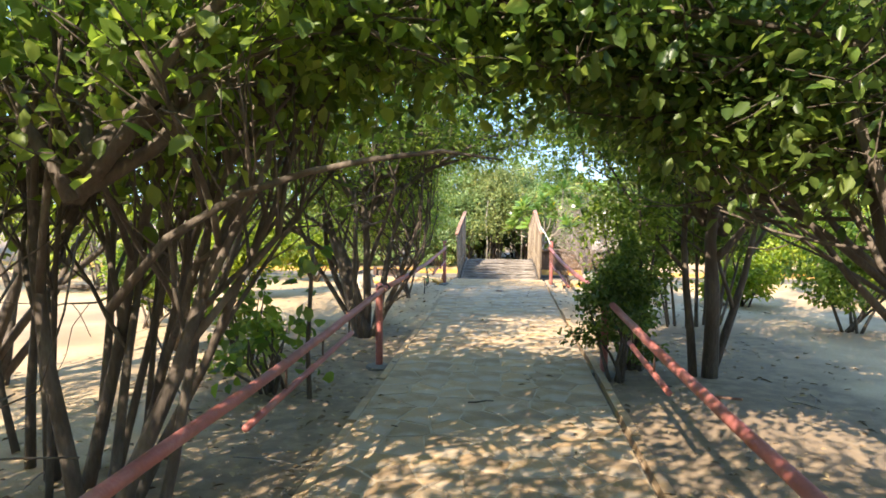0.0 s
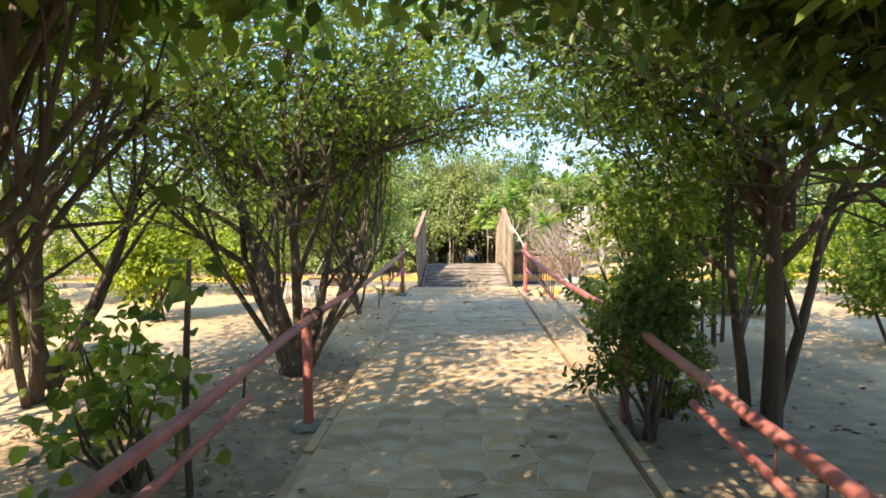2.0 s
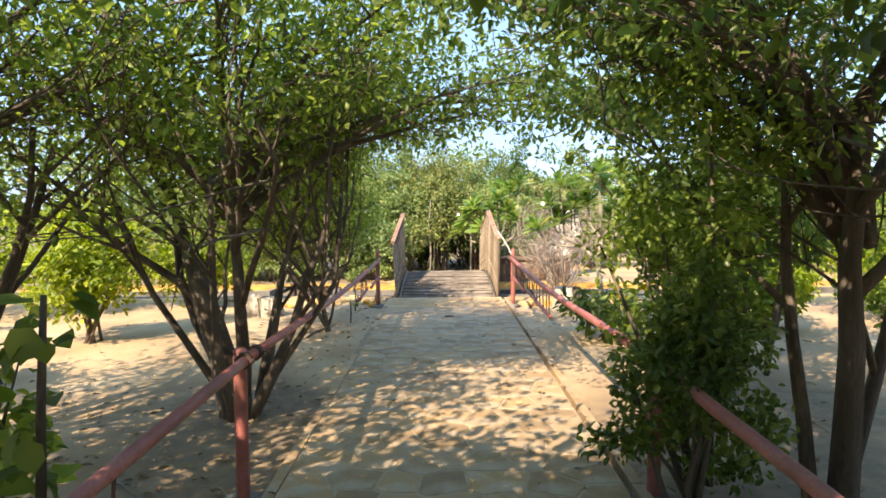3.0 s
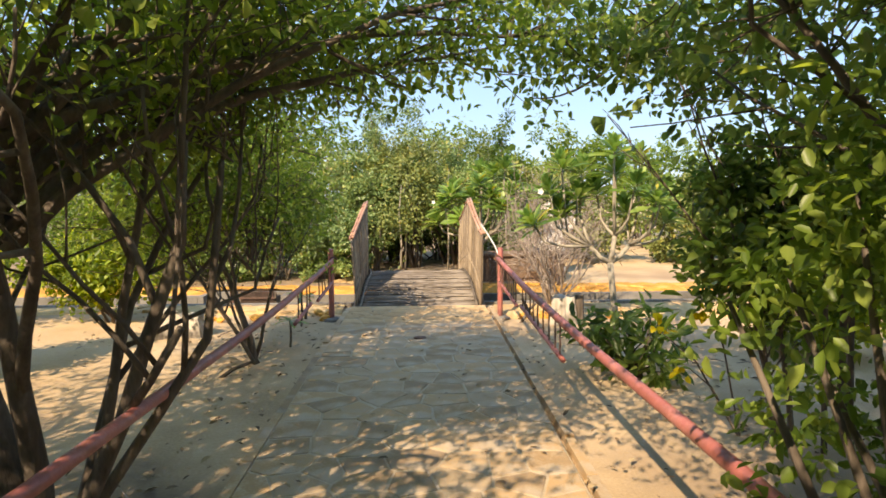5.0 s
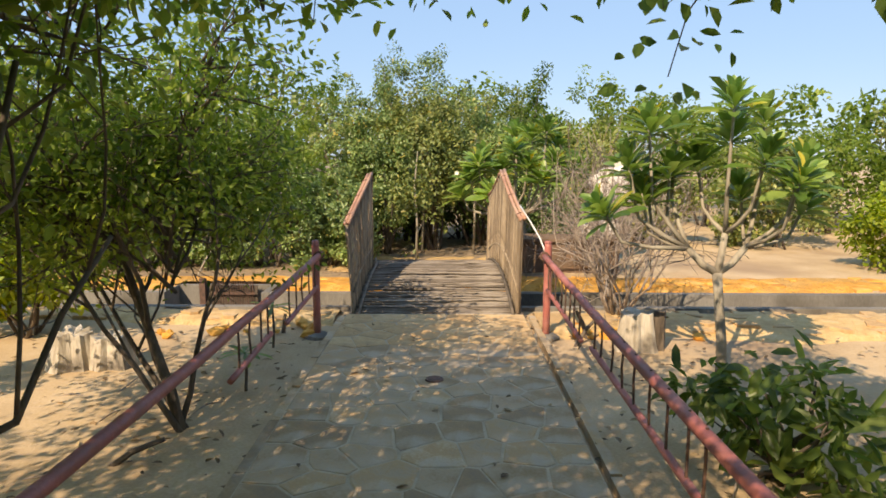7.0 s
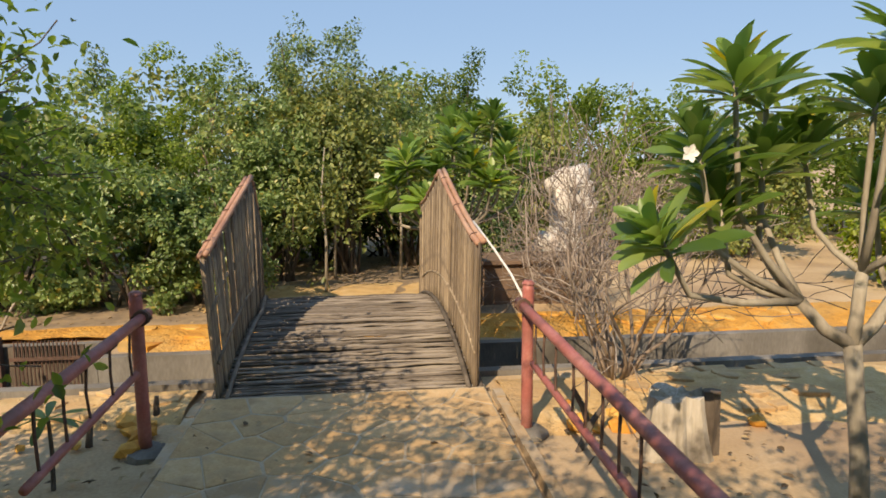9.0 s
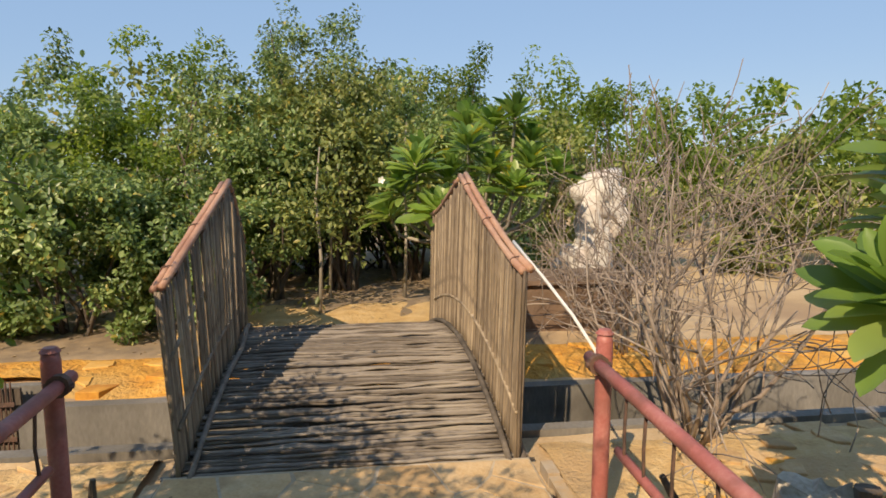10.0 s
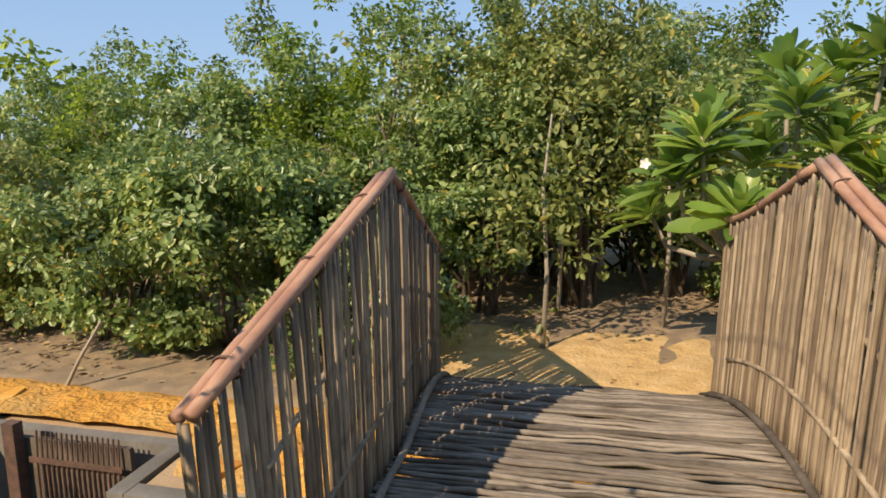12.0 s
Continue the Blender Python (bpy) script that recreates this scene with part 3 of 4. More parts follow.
while y < B1:
    slope = math.degrees(math.atan((arch(y + 0.01) - arch(y - 0.01)) / 0.02))
    part("stick", rng_b.choice(sticks), DECK, bridge,
         m=pose((side_x(-1, y) + side_x(1, y)) / 2 + rng_b.uniform(-0.02, 0.02), y, arch(y) - 0.015 + rng_b.uniform(-0.006, 0.006), rng_b.uniform(0, 360), 0, 1.6 - 0.6 * y + rng_b.uniform(-1.3, 1.3)) @ Matrix.Diagonal((rng_b.uniform(0.93, 1.04) * (side_x(1, y) - side_x(-1, y)) / 1.62, 1, 1, 1)))
    y += rng_b.uniform(0.0135, 0.0185)
for s in (-1, 1):
    for inset, rr in ((0.05, 0.018), (-0.03, 0.03)):
        g = Geo()
        g.tube([(side_x(s, q) - s * inset, q, arch(q) + (0.018 if inset > 0 else -0.02)) for q in (B0 - 0.06 + (B1 - B0 + 0.1) * i / 12 for i in range(13))], [rr * rng_b.uniform(0.85, 1.1) for _ in range(13)], 6)
        part("edge_pole", g, DECK, bridge, smooth=True)
for q in (0.25, 0.65):
    g = Geo().tube([(-0.75 + q * 2.2 - 0.1, B0 + 0.0, -0.04), (-0.75 + q * 2.2 - 0.1, 0.7, 0.14), (-0.75 + q * 2.2 - 0.1, 1.31, 0.24), (-0.75 + q * 2.2 - 0.1, 1.95, 0.15), (-0.75 + q * 2.2 - 0.1, B1, -0.03)], 0.045, 8)
    part("beam", g, DECK, bridge, smooth=True)
canes = []
for k in range(7):
    g, n = Geo(), 9
    bx, by = rng_b.uniform(-0.006, 0.006), rng_b.uniform(-0.006, 0.006)
    pts, rad = [], []
    for i in range(n):
        u = i / (n - 1)
        pts.append((bx * math.sin(u * 3.1) * 1.5, by * math.sin(u * 3.1) * 1.5, u))
        rad.append(1.0 + (0.18 if i % 3 == 1 else 0.0) - 0.15 * u)
    g.tube(pts, [0.0125 * r for r in rad], 6)
    canes.append(g.mesh("cane", True))
    canes[-1].materials.append(CANE)
for s in (-1, 1):
    screen = part("side_screen", Geo().tube([(side_x(s, q), q, arch(q) + 0.22) for q in (0.03 + 0.2 * i for i in range(13))], 0.012, 6), CANE, bridge, "screen of upright dry canes under a sloping pole cap", smooth=True)
    for hgt in (0.62,):
        part("cross_pole", Geo().tube([(side_x(s, q) + s * 0.028, q, arch(q) + hgt * (roof(s, q) - arch(q))) for q in (0.03 + 0.2 * i for i in range(13))], 0.011, 6), CANE, screen, smooth=True)
    y = 0.0
    while y < B1 - 0.02:
        gap = rng_b.uniform(0.016, 0.026) if s < 0 else rng_b.uniform(0.0125, 0.018)
        h = roof(s, y) - arch(y) + 0.07 + rng_b.uniform(-0.012, 0.012)
        w = rng_b.uniform(0.55, 0.92) if s < 0 else rng_b.uniform(0.62, 0.98)
        part("cane", rng_b.choice(canes), CANE, screen,
             m=pose(side_x(s, y) + rng_b.uniform(-0.007, 0.007), y, arch(y) - 0.07, rng_b.uniform(-0.7, 0.7), rng_b.uniform(-0.6, 0.6) + s * lean(s, y), 0) @ pose(0, 0, 0, 0, 0, rng_b.uniform(0, 360)) @ Matrix.Diagonal((w, w, h, 1)))
        y += gap
    peak = 1.15 if s < 0 else 1.5
    for a, b in ((0.015, peak), (peak - 0.02, B1 + 0.03)):
        for k, dx in enumerate((-0.019, 0.019)):
            n = 9
            pts = []
            for i in range(n):
                q = a + (b - a) * i / (n - 1)
                pts.append((side_x(s, q) + dx + s * (0.012 + 0.95 * math.tan(radians(lean(s, max(q, 0))))), q, roof(s, min(max(q, 0), B1)) + (0.0 if q >= 0 else q * 0.3) + 0.012 * k))
            part("cap_pole", Geo().tube(pts, [rng_b.uniform(0.017, 0.021) for _ in range(n)], 8), POLE, screen, "reddish peeled pole", smooth=True)
        for q in (a + 0.16, (a + b) / 2, b - 0.2):
            c = Vector((side_x(s, q) + s * (0.012 + 0.95 * math.tan(radians(lean(s, max(q, 0))))), q, roof(s, min(max(q, 0), B1))))
            ring = [c + Vector((0.043 * math.cos(t), 0.004 * math.sin(3 * t), 0.029 * math.sin(t))) for t in [2 * math.pi * i / 12 for i in range(13)]]
            part("wire_tie", Geo().tube(ring, 0.004, 4), RUST, screen)

# ---- railings ----
RZ = 0.74


def railing(s, x):
    side = thing("railing", "red-painted pipe railing with a hanging lower rail", "railing", x, 0, 0, 0, "railings along the path")
    rng = random.Random(20 + s)
    for y in (-0.65, -7.36, -14.1):
        top = 0.86 if y > -1 else 0.78
        g = Geo().tube([(0, y, -0.1), (0, y, 0.3), (0, y, top - 0.04), (0, y, top)], [0.034, 0.034, 0.034, 0.029], 12)
        post = part("post", g, RED, side, "upright red pipe post", smooth=True)
        cap = Geo().tube([(0, y, top - 0.002), (0, y, top + 0.015)], [0.037, 0.024], 12)
        part("cap", cap, RED, post)
        part("footing", Geo().tube([(0, y, -0.06), (0.01, y, 0.012), (0.01, y, 0.03)], [0.14, 0.12, 0.07], 11, 0.25, rng), CONCRETE, post, "round concrete footing")
    for a, b in ((-0.58, -7.34), (-7.30, -14.1), (-14.0, -18.5)):
        n = 15
        ox = -s * 0.035
        pts = [(ox, a + (b - a) * i / (n - 1), RZ - 0.05 * math.sin(math.pi * i / (n - 1)) + rng.uniform(-0.004, 0.004)) for i in range(n)]
        part("top_rail", Geo().tube(pts, 0.027, 10), RED, side, smooth=True)
        for y in (a - 0.1, b + 0.12):
            part("bracket", Geo().tube([(ox - 0.05, y, RZ), (ox + 0.05, y, RZ)], 0.012, 6).tube([(ox, y - 0.015, RZ), (ox, y + 0.015, RZ)], 0.043, 10), RUST, side)
    for a, b in (((-0.8, -1.9), (-2.3, -3.1), (-8.6, -10.6)) if s < 0 else ((-0.9, -2.3), (-2.6, -4.4), (-8.7, -9.8))):
        drop = 0.26 if a > -8 else 0.17
        ox = -s * 0.035
        n = 8
        pts = [(ox, a + (b - a) * i / (n - 1), RZ - drop - 0.04 * i / (n - 1)) for i in range(n)]
        low = part("lower_rail", Geo().tube(pts, 0.018, 8), RED, side, smooth=True)
        y = a - 0.06
        while y > b:
            part("rod", Geo().tube([(ox, y, RZ - 0.02), (ox + rng.uniform(-0.01, 0.01), y - 0.01, RZ - 0.15), (ox, y, RZ - drop - 0.02)], 0.0065, 5), RUST, low)
            y -= rng.uniform(0.15, 0.25) if a > -8 else 0.7
    return side


railing(-1, -1.07)
railing(1, 1.01)
solid("rope", Geo().tube([(0.86, 0.30, 1.12), (0.93, -0.05, 0.98), (0.98, -0.35, 0.86), (0.995, -0.63, 0.76)], 0.008, 6), ROPE, "taut white rope from bridge cap to railing post", "rope", smooth=True)


# ---- stumps and stones ----
def stump(label, seed, x, y, r, h):
    rng = np.random.default_rng(seed)
    t = thing("tree_stump", label, "stump", x, y, 0, 0, "stumps")
    sides, rings = 26, 6
    flute = [1 + 0.14 * math.sin(3 * a + seed) + 0.10 * math.sin(7 * a + 1.3) + rng.normal() * 0.03 for a in np.linspace(0, 2 * math.pi, sides, endpoint=False)]
    vs, fs = [], []
    for j in range(rings):
        u = j / (rings - 1)
        for i in range(sides):
            a = 2 * math.pi * i / sides
            q = r * flute[i] * (1.18 - 0.3 * u + 0.12 * (1 - u) ** 4)
            vs.append((q * math.cos(a), q * math.sin(a), -0.03 + u * (h + 0.03) + (rng.normal() * 0.015 if j == rings - 1 else 0)))
    for j in range(rings - 1):
        for i in range(sides):
            k = (i + 1) % sides
            fs.append((j * sides + i, j * sides + k, (j + 1) * sides + k, (j + 1) * sides + i))
    vs.append((0, 0, h - 0.025))
    fs += [((rings - 1) * sides + i, (rings - 1) * sides + (i + 1) % sides, len(vs) - 1) for i in range(sides)]
    part("wood", Geo().add(vs, fs), STUMP, t, smooth=False)
    return t


stump("bleached fluted tree stump beside the railing", 3, 1.72, -0.98, 0.15, 0.31)
stump("pale sawn tree stump standing on the sand", 8, -2.74, -1.60, 0.15, 0.29)
stump("pale sawn tree stump standing on the sand", 9, -2.47, -1.55, 0.14, 0.26)
solid("post_stub", Geo().tube([(1.90, -1.02, -0.05), (1.91, -1.02, 0.2), (1.91, -1.01, 0.33)], [0.06, 0.055, 0.05], 7, 0.3), BARK, "charred dark wooden post stub beside the stump", "post")

# ---- trees and shrubs beside the path ----
arching = tree("tree", "many-stemmed tree with small leaves arching over the path", 1, -1.55, -6.02,
     [(0.0, 0.0, -0.30, 0.05, 1.9, 0.07), (0.05, 0.05, 0.10, 0.1, 2.0, 0.055), (0.1, -0.05, 0.3, -0.05, 1.9, 0.04), (-0.06, 0.1, -0.35, 0.25, 1.9, 0.045), (0.12, 0.08, 0.2, 0.4, 1.9, 0.03), (0.03, -0.1, -0.1, -0.35, 1.8, 0.035), (0.12, 0.02, 0.4, 0.1, 1.9, 0.03), (0.0, 0.1, -0.45, -0.1, 1.8, 0.035), (0.1, 0.12, 0.5, 0.45, 1.9, 0.03)],
     LEAF, per=11, spread=0.18, size=0.055, depth=3, kids=3, angle=0.66, rise=0.15, shrink=0.66, low=1.2, thin=0.8, arms=[(0.7, -5.2, 2.6), (1.0, -4.4, 2.55), (-0.3, -6.7, 2.7), (0.15, -5.8, 3.0), (-0.4, -4.9, 2.65), (-2.9, -6.6, 2.3), (-2.7, -5.3, 2.3), (0.6, -4.5, 2.4), (-1.2, -7.2, 2.6), (-1.3, -4.8, 2.4), (-2.6, -4.3, 2.2), (-1.8, -3.9, 2.25), (-1.0, -4.0, 2.35), (-0.3, -4.2, 2.35), (-2.2, -4.1, 2.0), (-1.4, -3.8, 2.1), (-3.0, -4.6, 2.0), (-0.7, -4.4, 2.25)])
bole = Geo().tube([(0.04, 0.02, -0.05), (0.0, 0.01, 0.12), (-0.08, 0.02, 0.45), (-0.2, 0.03, 0.85), (-0.3, 0.04, 1.15)], [0.14, 0.115, 0.10, 0.085, 0.05], 10, 0.12, random.Random(2))
part("trunk", bole, BARK, arching, smooth=True)
tree("tree", "slender small tree leaning over the sand", 2, -1.48, -2.70,
     [(0, 0, -0.16, 0.0, 1.35, 0.036), (0.03, 0.02, -0.6, 0.1, 1.35, 0.022), (-0.03, 0.03, 0.12, 0.15, 1.2, 0.02), (0.02, -0.03, -0.35, -0.25, 1.3, 0.02), (0.0, 0.05, -0.8, 0.3, 1.2, 0.018)],
     LEAF, per=11, spread=0.15, size=0.048, depth=3, kids=3, angle=0.8, rise=0.05, low=0.75, shrink=0.66, arm_from=0.95, arm_r=0.012,
     arms=[(-1.45, -1.45, 1.7), (-1.35, -1.25, 1.45), (-1.6, -1.7, 1.3), (-2.4, -2.2, 1.4), (-2.5, -3.0, 1.25), (-1.9, -2.3, 1.55), (-1.7, -2.0, 1.9), (-2.3, -2.6, 1.8), (-1.2, -2.9, 2.0), (-2.1, -3.2, 1.7), (-2.7, -2.9, 1.5)])
tree("tree", "two-trunked tree with mottled bark and a wide crown", 3, 1.93, -7.42,
     [(0.0, 0.0, -0.10, 0.04, 2.1, 0.075), (-0.13, 0.04, -0.09, 0.05, 2.1, 0.042), (0.0, 0.03, 0.4, 0.1, 1.7, 0.045)],
     LEAF_DARK, per=8, spread=0.19, size=0.06, depth=3, kids=3, angle=0.75, rise=0.2, shrink=0.68, low=1.45, wander=0.1, thin=0.75, arms=[(1.1, -7.0, 2.6), (0.7, -7.9, 2.9), (1.3, -6.1, 2.65), (3.0, -6.9, 2.4), (1.5, -8.7, 2.5), (2.3, -6.3, 2.9), (0.9, -6.0, 3.0), (0.55, -8.1, 2.4), (0.4, -7.0, 2.55), (0.2, -7.5, 2.75), (0.7, -6.6, 2.45), (0.1, -6.4, 2.9)], arm_r=0.045)
tree("tree", "clump of thin upright stems with rounded leaves", 4, -2.3, -9.95,
     [(-0.5, -0.2, -0.15, 0.0, 2.0, 0.03), (-0.35, 0.1, -0.05, 0.1, 2.2, 0.032), (-0.1, -0.05, 0.05, 0.0, 2.2, 0.045), (0.05, 0.1, 0.12, 0.1, 2.1, 0.03), (0.2, -0.2, 0.25, 0.0, 2.2, 0.04), (0.4, -0.3, 0.3, -0.05, 2.1, 0.025), (0.55, -0.35, 0.45, 0.0, 2.1, 0.03), (-0.2, -0.4, -0.2, -0.2, 2.0, 0.04), (0.25, 0.2, 0.2, 0.1, 2.2, 0.028), (-0.6, 0.3, -0.3, 0.1, 1.9, 0.025), (-0.4, -0.35, -0.3, 0.0, 1.9, 0.02), (0.45, -0.1, 0.15, 0.05, 2.0, 0.02), (0.1, -0.35, 0.0, -0.05, 2.0, 0.02), (0.35, 0.0, 0.35, -0.1, 2.2, 0.028)],
     LEAF, per=6, spread=0.18, size=0.08, aspect=0.62, thin=0.75, depth=2, kids=5, angle=0.6, rise=0.1, shrink=0.5, low=1.05, wander=0.18, arms=[(-0.9, -10.2, 2.6), (0.1, -9.6, 2.65), (0.5, -10.6, 2.8), (0.2, -10.1, 2.45), (-0.3, -9.3, 2.5), (-1.0, -11.0, 2.7), (-3.2, -9.0, 2.5), (-3.3, -10.2, 2.4)])
shady = tree("tree", "leafy many-stemmed shrub tree shading the sand", 5, 2.55, -4.85,
     [(0, 0, 0.0, 0.0, 1.7, 0.028), (0.12, 0.1, 0.1, 0.1, 1.7, 0.024), (-0.25, 0.05, -0.08, 0.05, 1.6, 0.02), (0.2, -0.15, 0.15, -0.05, 1.8, 0.024), (-0.15, -0.1, -0.05, 0.0, 1.7, 0.018), (0.3, 0.1, 0.25, 0.0, 1.7, 0.02), (-0.3, 0.15, -0.2, 0.1, 1.4, 0.018), (-0.35, 0.0, -0.15, 0.0, 1.1, 0.016)],
     LEAF_DARK, per=11, spread=0.13, size=0.068, aspect=0.62, depth=2, kids=6, angle=0.7, rise=0.1, low=0.62, shrink=0.3, wander=0.12, arms=[(1.3, -4.3, 2.35), (1.8, -5.4, 2.5)], arm_from=1.7, arm_r=0.016)
rng_v = np.random.default_rng(41)
for ax, ay, az, tufted in ((-1.45, -0.05, 1.97, 3), (-0.95, 0.1, 2.15, 0), (-0.7, -0.1, 2.3, 0), (-0.35, 0.15, 2.45, 0), (-0.1, -0.05, 2.4, 0), (-1.15, 0.05, 2.5, 2), (0.2, 0.0, 2.5, 0)):
    g = Geo()
    a, e = np.array([ax * 0.55, ay, 1.1]), np.array([ax, ay, az])
    curve = [a * (1 - u) + e * u + np.array([0.1 * math.sin(3 * u), 0, 0]) * (1 - u) + rng_v.normal(size=3) * 0.012 for u in np.linspace(0, 1, 7)]
    g.tube([tuple(q) for q in curve], [0.009 * (1 - 0.7 * u) for u in np.linspace(0, 1, 7)], 5)
    for q in curve[2:6]:
        for k in range(2):
            d = (e - a) * 0.12 + rng_v.normal(size=3) * 0.08
            g.tube([tuple(q), tuple(q + d * 0.6 + rng_v.normal(size=3) * 0.01), tuple(q + d * 1.2)], [0.004, 0.003, 0.0015], 4)
    part("shoot", g, BARK, shady, "thin bare twiggy shoot", smooth=True)
    if tufted:
        part("leaves", foliage("leaves", rng_v, [tuple(e)], tufted, 0.02, 0.12, 0.72), LEAF_DARK, shady)
bush("shrub", "dense dark shrub growing through the railing", 6, 1.12, -7.62, 0.62, 0.8, 1.2, LEAF_DARK, 150, 30, 0.045, 0.55, 0.07, 0.04)
bush("shrub", "tall loose leafy shrub behind the railing", 16, 1.3, -7.1, 0.8, 0.9, 2.15, LEAF, 130, 20, 0.05, 0.55, 0.09, 0.3)
bush("shrub", "low shrub with broad dark green leaves", 7, 1.83, -3.22, 0.85, 0.8, 0.52, LEAF_DARK, 34, 9, 0.13, 0.4, 0.08, 0.15, stems=14, sprays=5)
bush("shrub", "straggly shrub with broad round leaves", 8, -1.75, -8.35, 1.0, 1.0, 0.75, LEAF, 10, 6, 0.10, 0.75, 0.09, 0.12, stems=12, sprays=2)
bush("shrub", "straggly shrub with broad round leaves", 9, -2.3, -7.6, 0.8, 0.8, 0.7, LEAF, 18, 6, 0.10, 0.75, 0.10, 0.12, stems=8)
t = thing("stake", "crooked woody stalk with a few broad leaves", "plant", -1.44, -8.41)
g = Geo().tube([(0.02, 0, -0.03), (0, 0.02, 0.4), (0.03, 0, 0.8), (0.05, 0.01, 1.2)], [0.022, 0.02, 0.018, 0.012], 6, 0.2)
part("stem", g, BARK, t, smooth=True)
rng_t = np.random.default_rng(31)
part("leaves", foliage("leaves", rng_t, [(0.03, 0, z) for z in (0.5, 0.65, 0.8, 0.95, 1.1, 1.18)], 4, 0.07, 0.11, 0.8), LEAF_DARK, t)

leaning = tree("tree", "leaning small tree with a low bough reaching over the path", 21, -1.5, -10.95,
     [(0.0, 0.0, 0.12, 0.1, 2.2, 0.042), (-0.15, 0.15, -0.12, 0.15, 2.2, 0.04), (-0.3, -0.05, -0.25, 0.05, 2.0, 0.035), (0.1, 0.2, 0.25, 0.3, 2.1, 0.03), (-0.2, 0.35, 0.02, 0.4, 2.1, 0.028)],
     LEAF, per=6, spread=0.16, size=0.075, aspect=0.62, depth=2, kids=5, angle=0.65, rise=0.12, shrink=0.5, thin=0.7, low=1.45, wander=0.2, arms=[(-0.5, -10.3, 2.45), (-0.9, -10.0, 2.3), (0.3, -10.5, 2.6), (-0.2, -11.3, 2.6), (-1.9, -10.1, 2.3), (0.7, -10.0, 2.55), (-2.4, -11.0, 2.2)])
part("bough", Geo().tube([(0.06, 0.02, 1.1), (0.3, 0.02, 1.38), (0.6, -0.01, 1.55), (0.88, -0.04, 1.635), (1.12, -0.05, 1.68), (1.36, -0.03, 1.71), (1.58, 0.0, 1.68)], [0.021, 0.018, 0.016, 0.013, 0.011, 0.008, 0.003], 7), BARK, leaning, smooth=True)

tree("tree", "small tree whose leafy boughs hang low over the path", 23, 2.35, -9.85,
     [(0, 0, -0.1, 0.0, 2.1, 0.05), (0.1, 0.1, -0.3, 0.2, 2.0, 0.035), (0.05, -0.1, 0.15, -0.1, 1.9, 0.03)],
     LEAF_DARK, per=9, spread=0.16, size=0.07, aspect=0.6, depth=2, kids=4, angle=0.7, rise=0.1, shrink=0.55, low=1.5, arm_r=0.028,
     arms=[(0.45, -9.9, 2.0), (0.85, -9.75, 1.95), (0.15, -10.0, 2.15), (0.6, -10.3, 2.25), (0.95, -9.5, 2.2), (1.2, -10.0, 1.95), (0.0, -9.7, 2.35), (0.4, -9.3, 2.4), (-0.3, -9.9, 2.5), (1.5, -9.4, 2.1), (1.0, -9.0, 2.5)])

# trees either side of the start that arch over the path and shade it
# those behind the start stay unseen, added to throw shade on path and soil
for k, (x, y) in enumerate(((-2.4, -13.1), (2.5, -10.6), (-3.3, -6.8), (2.6, -14.2), (-4.2, -8.4), (-4.4, -11.4), (-4.9, -13.4), (3.6, -9.0), (1.9, -13.7), (-1.8, -14.4))):
    sx = 1 if x < 0 else -1
    tree("tree", "small shade tree with a spreading leafy crown beside the path", 40 + k, x, y,
         [(0, 0, 0.1 * sx, 0.05, 2.0, 0.06), (0.1, 0.1, -0.2, 0.3, 1.9, 0.045), (-0.1, 0.05, 0.55 * sx, 0.1, 2.2, 0.045), (0, -0.1, 0.1 * sx, -0.35, 1.9, 0.035), (0.05, 0.08, 0.4 * sx, 0.5, 2.2, 0.04)],
         LEAF if k % 2 == 0 else LEAF_DARK, per=10 if k in (6, 8, 9) else 6 if y < -12 else 8, spread=0.22, size=0.068, thin=0.95 if k in (6, 8, 9) else 0.6 if k in (0, 2, 4, 5) else 0.75, depth=3, kids=3, angle=0.7, rise=0.1, shrink=0.66, low=1.9, group="shade trees",
         arms=[(x + sx * 1.5, y + 0.2, 2.7), (x + sx * 2.1, y - 0.6, 2.95), (x + sx * 1.9, y + 1.0, 2.9), (x + sx * 0.6, y + 1.5, 2.6), (x + sx * 0.5, y - 1.4, 2.7), (x - sx * 0.9, y + 0.4, 2.6), (x + sx * 2.3, y + 0.3, 2.5)])

# ---- frangipani and bare shrub by the canal ----
frangipani("frangipani with long glossy leaves and white flowers", 12, 2.10, -1.85,
           [(-0.72, 0.11, 1.6), (-0.92, 0.0, 1.27), (-0.59, 0.17, 1.38), (-0.58, 0.12, 1.88), (-0.38, 0.22, 1.57), (-0.48, 0.42, 1.45), (0.32, 0.3, 1.95), (0.3, -0.3, 1.5), (0.0, 0.1, 1.82), (-0.08, -0.1, 2.03), (-0.16, 0.3, 1.62), (0.12, -0.2, 1.66), (0.15, 0.25, 1.4), (0.5, 0.05, 1.6), (0.62, 0.2, 1.3), (-0.3, 0.34, 1.85)], 0.25, 1, 0.036, 0.80, (-0.06, 0.05))
frangipani("bushy frangipani behind the bridge screen", 13, 1.05, 3.1,
           [(-0.62, -0.2, 1.35), (-0.4, 0.1, 1.65), (0.0, -0.25, 1.75), (0.3, 0.1, 1.95), (-0.3, -0.4, 1.15), (0.6, -0.2, 1.6), (0.4, -0.4, 1.35), (0.1, 0.4, 2.0), (-0.75, 0.2, 1.1), (-0.15, -0.1, 1.45), (0.7, 0.2, 1.8), (0.2, -0.3, 1.55), (0.9, -0.1, 1.5), (-0.5, -0.3, 1.55), (0.5, 0.0, 2.05)], 0.32, 1, 0.045, 0.6)


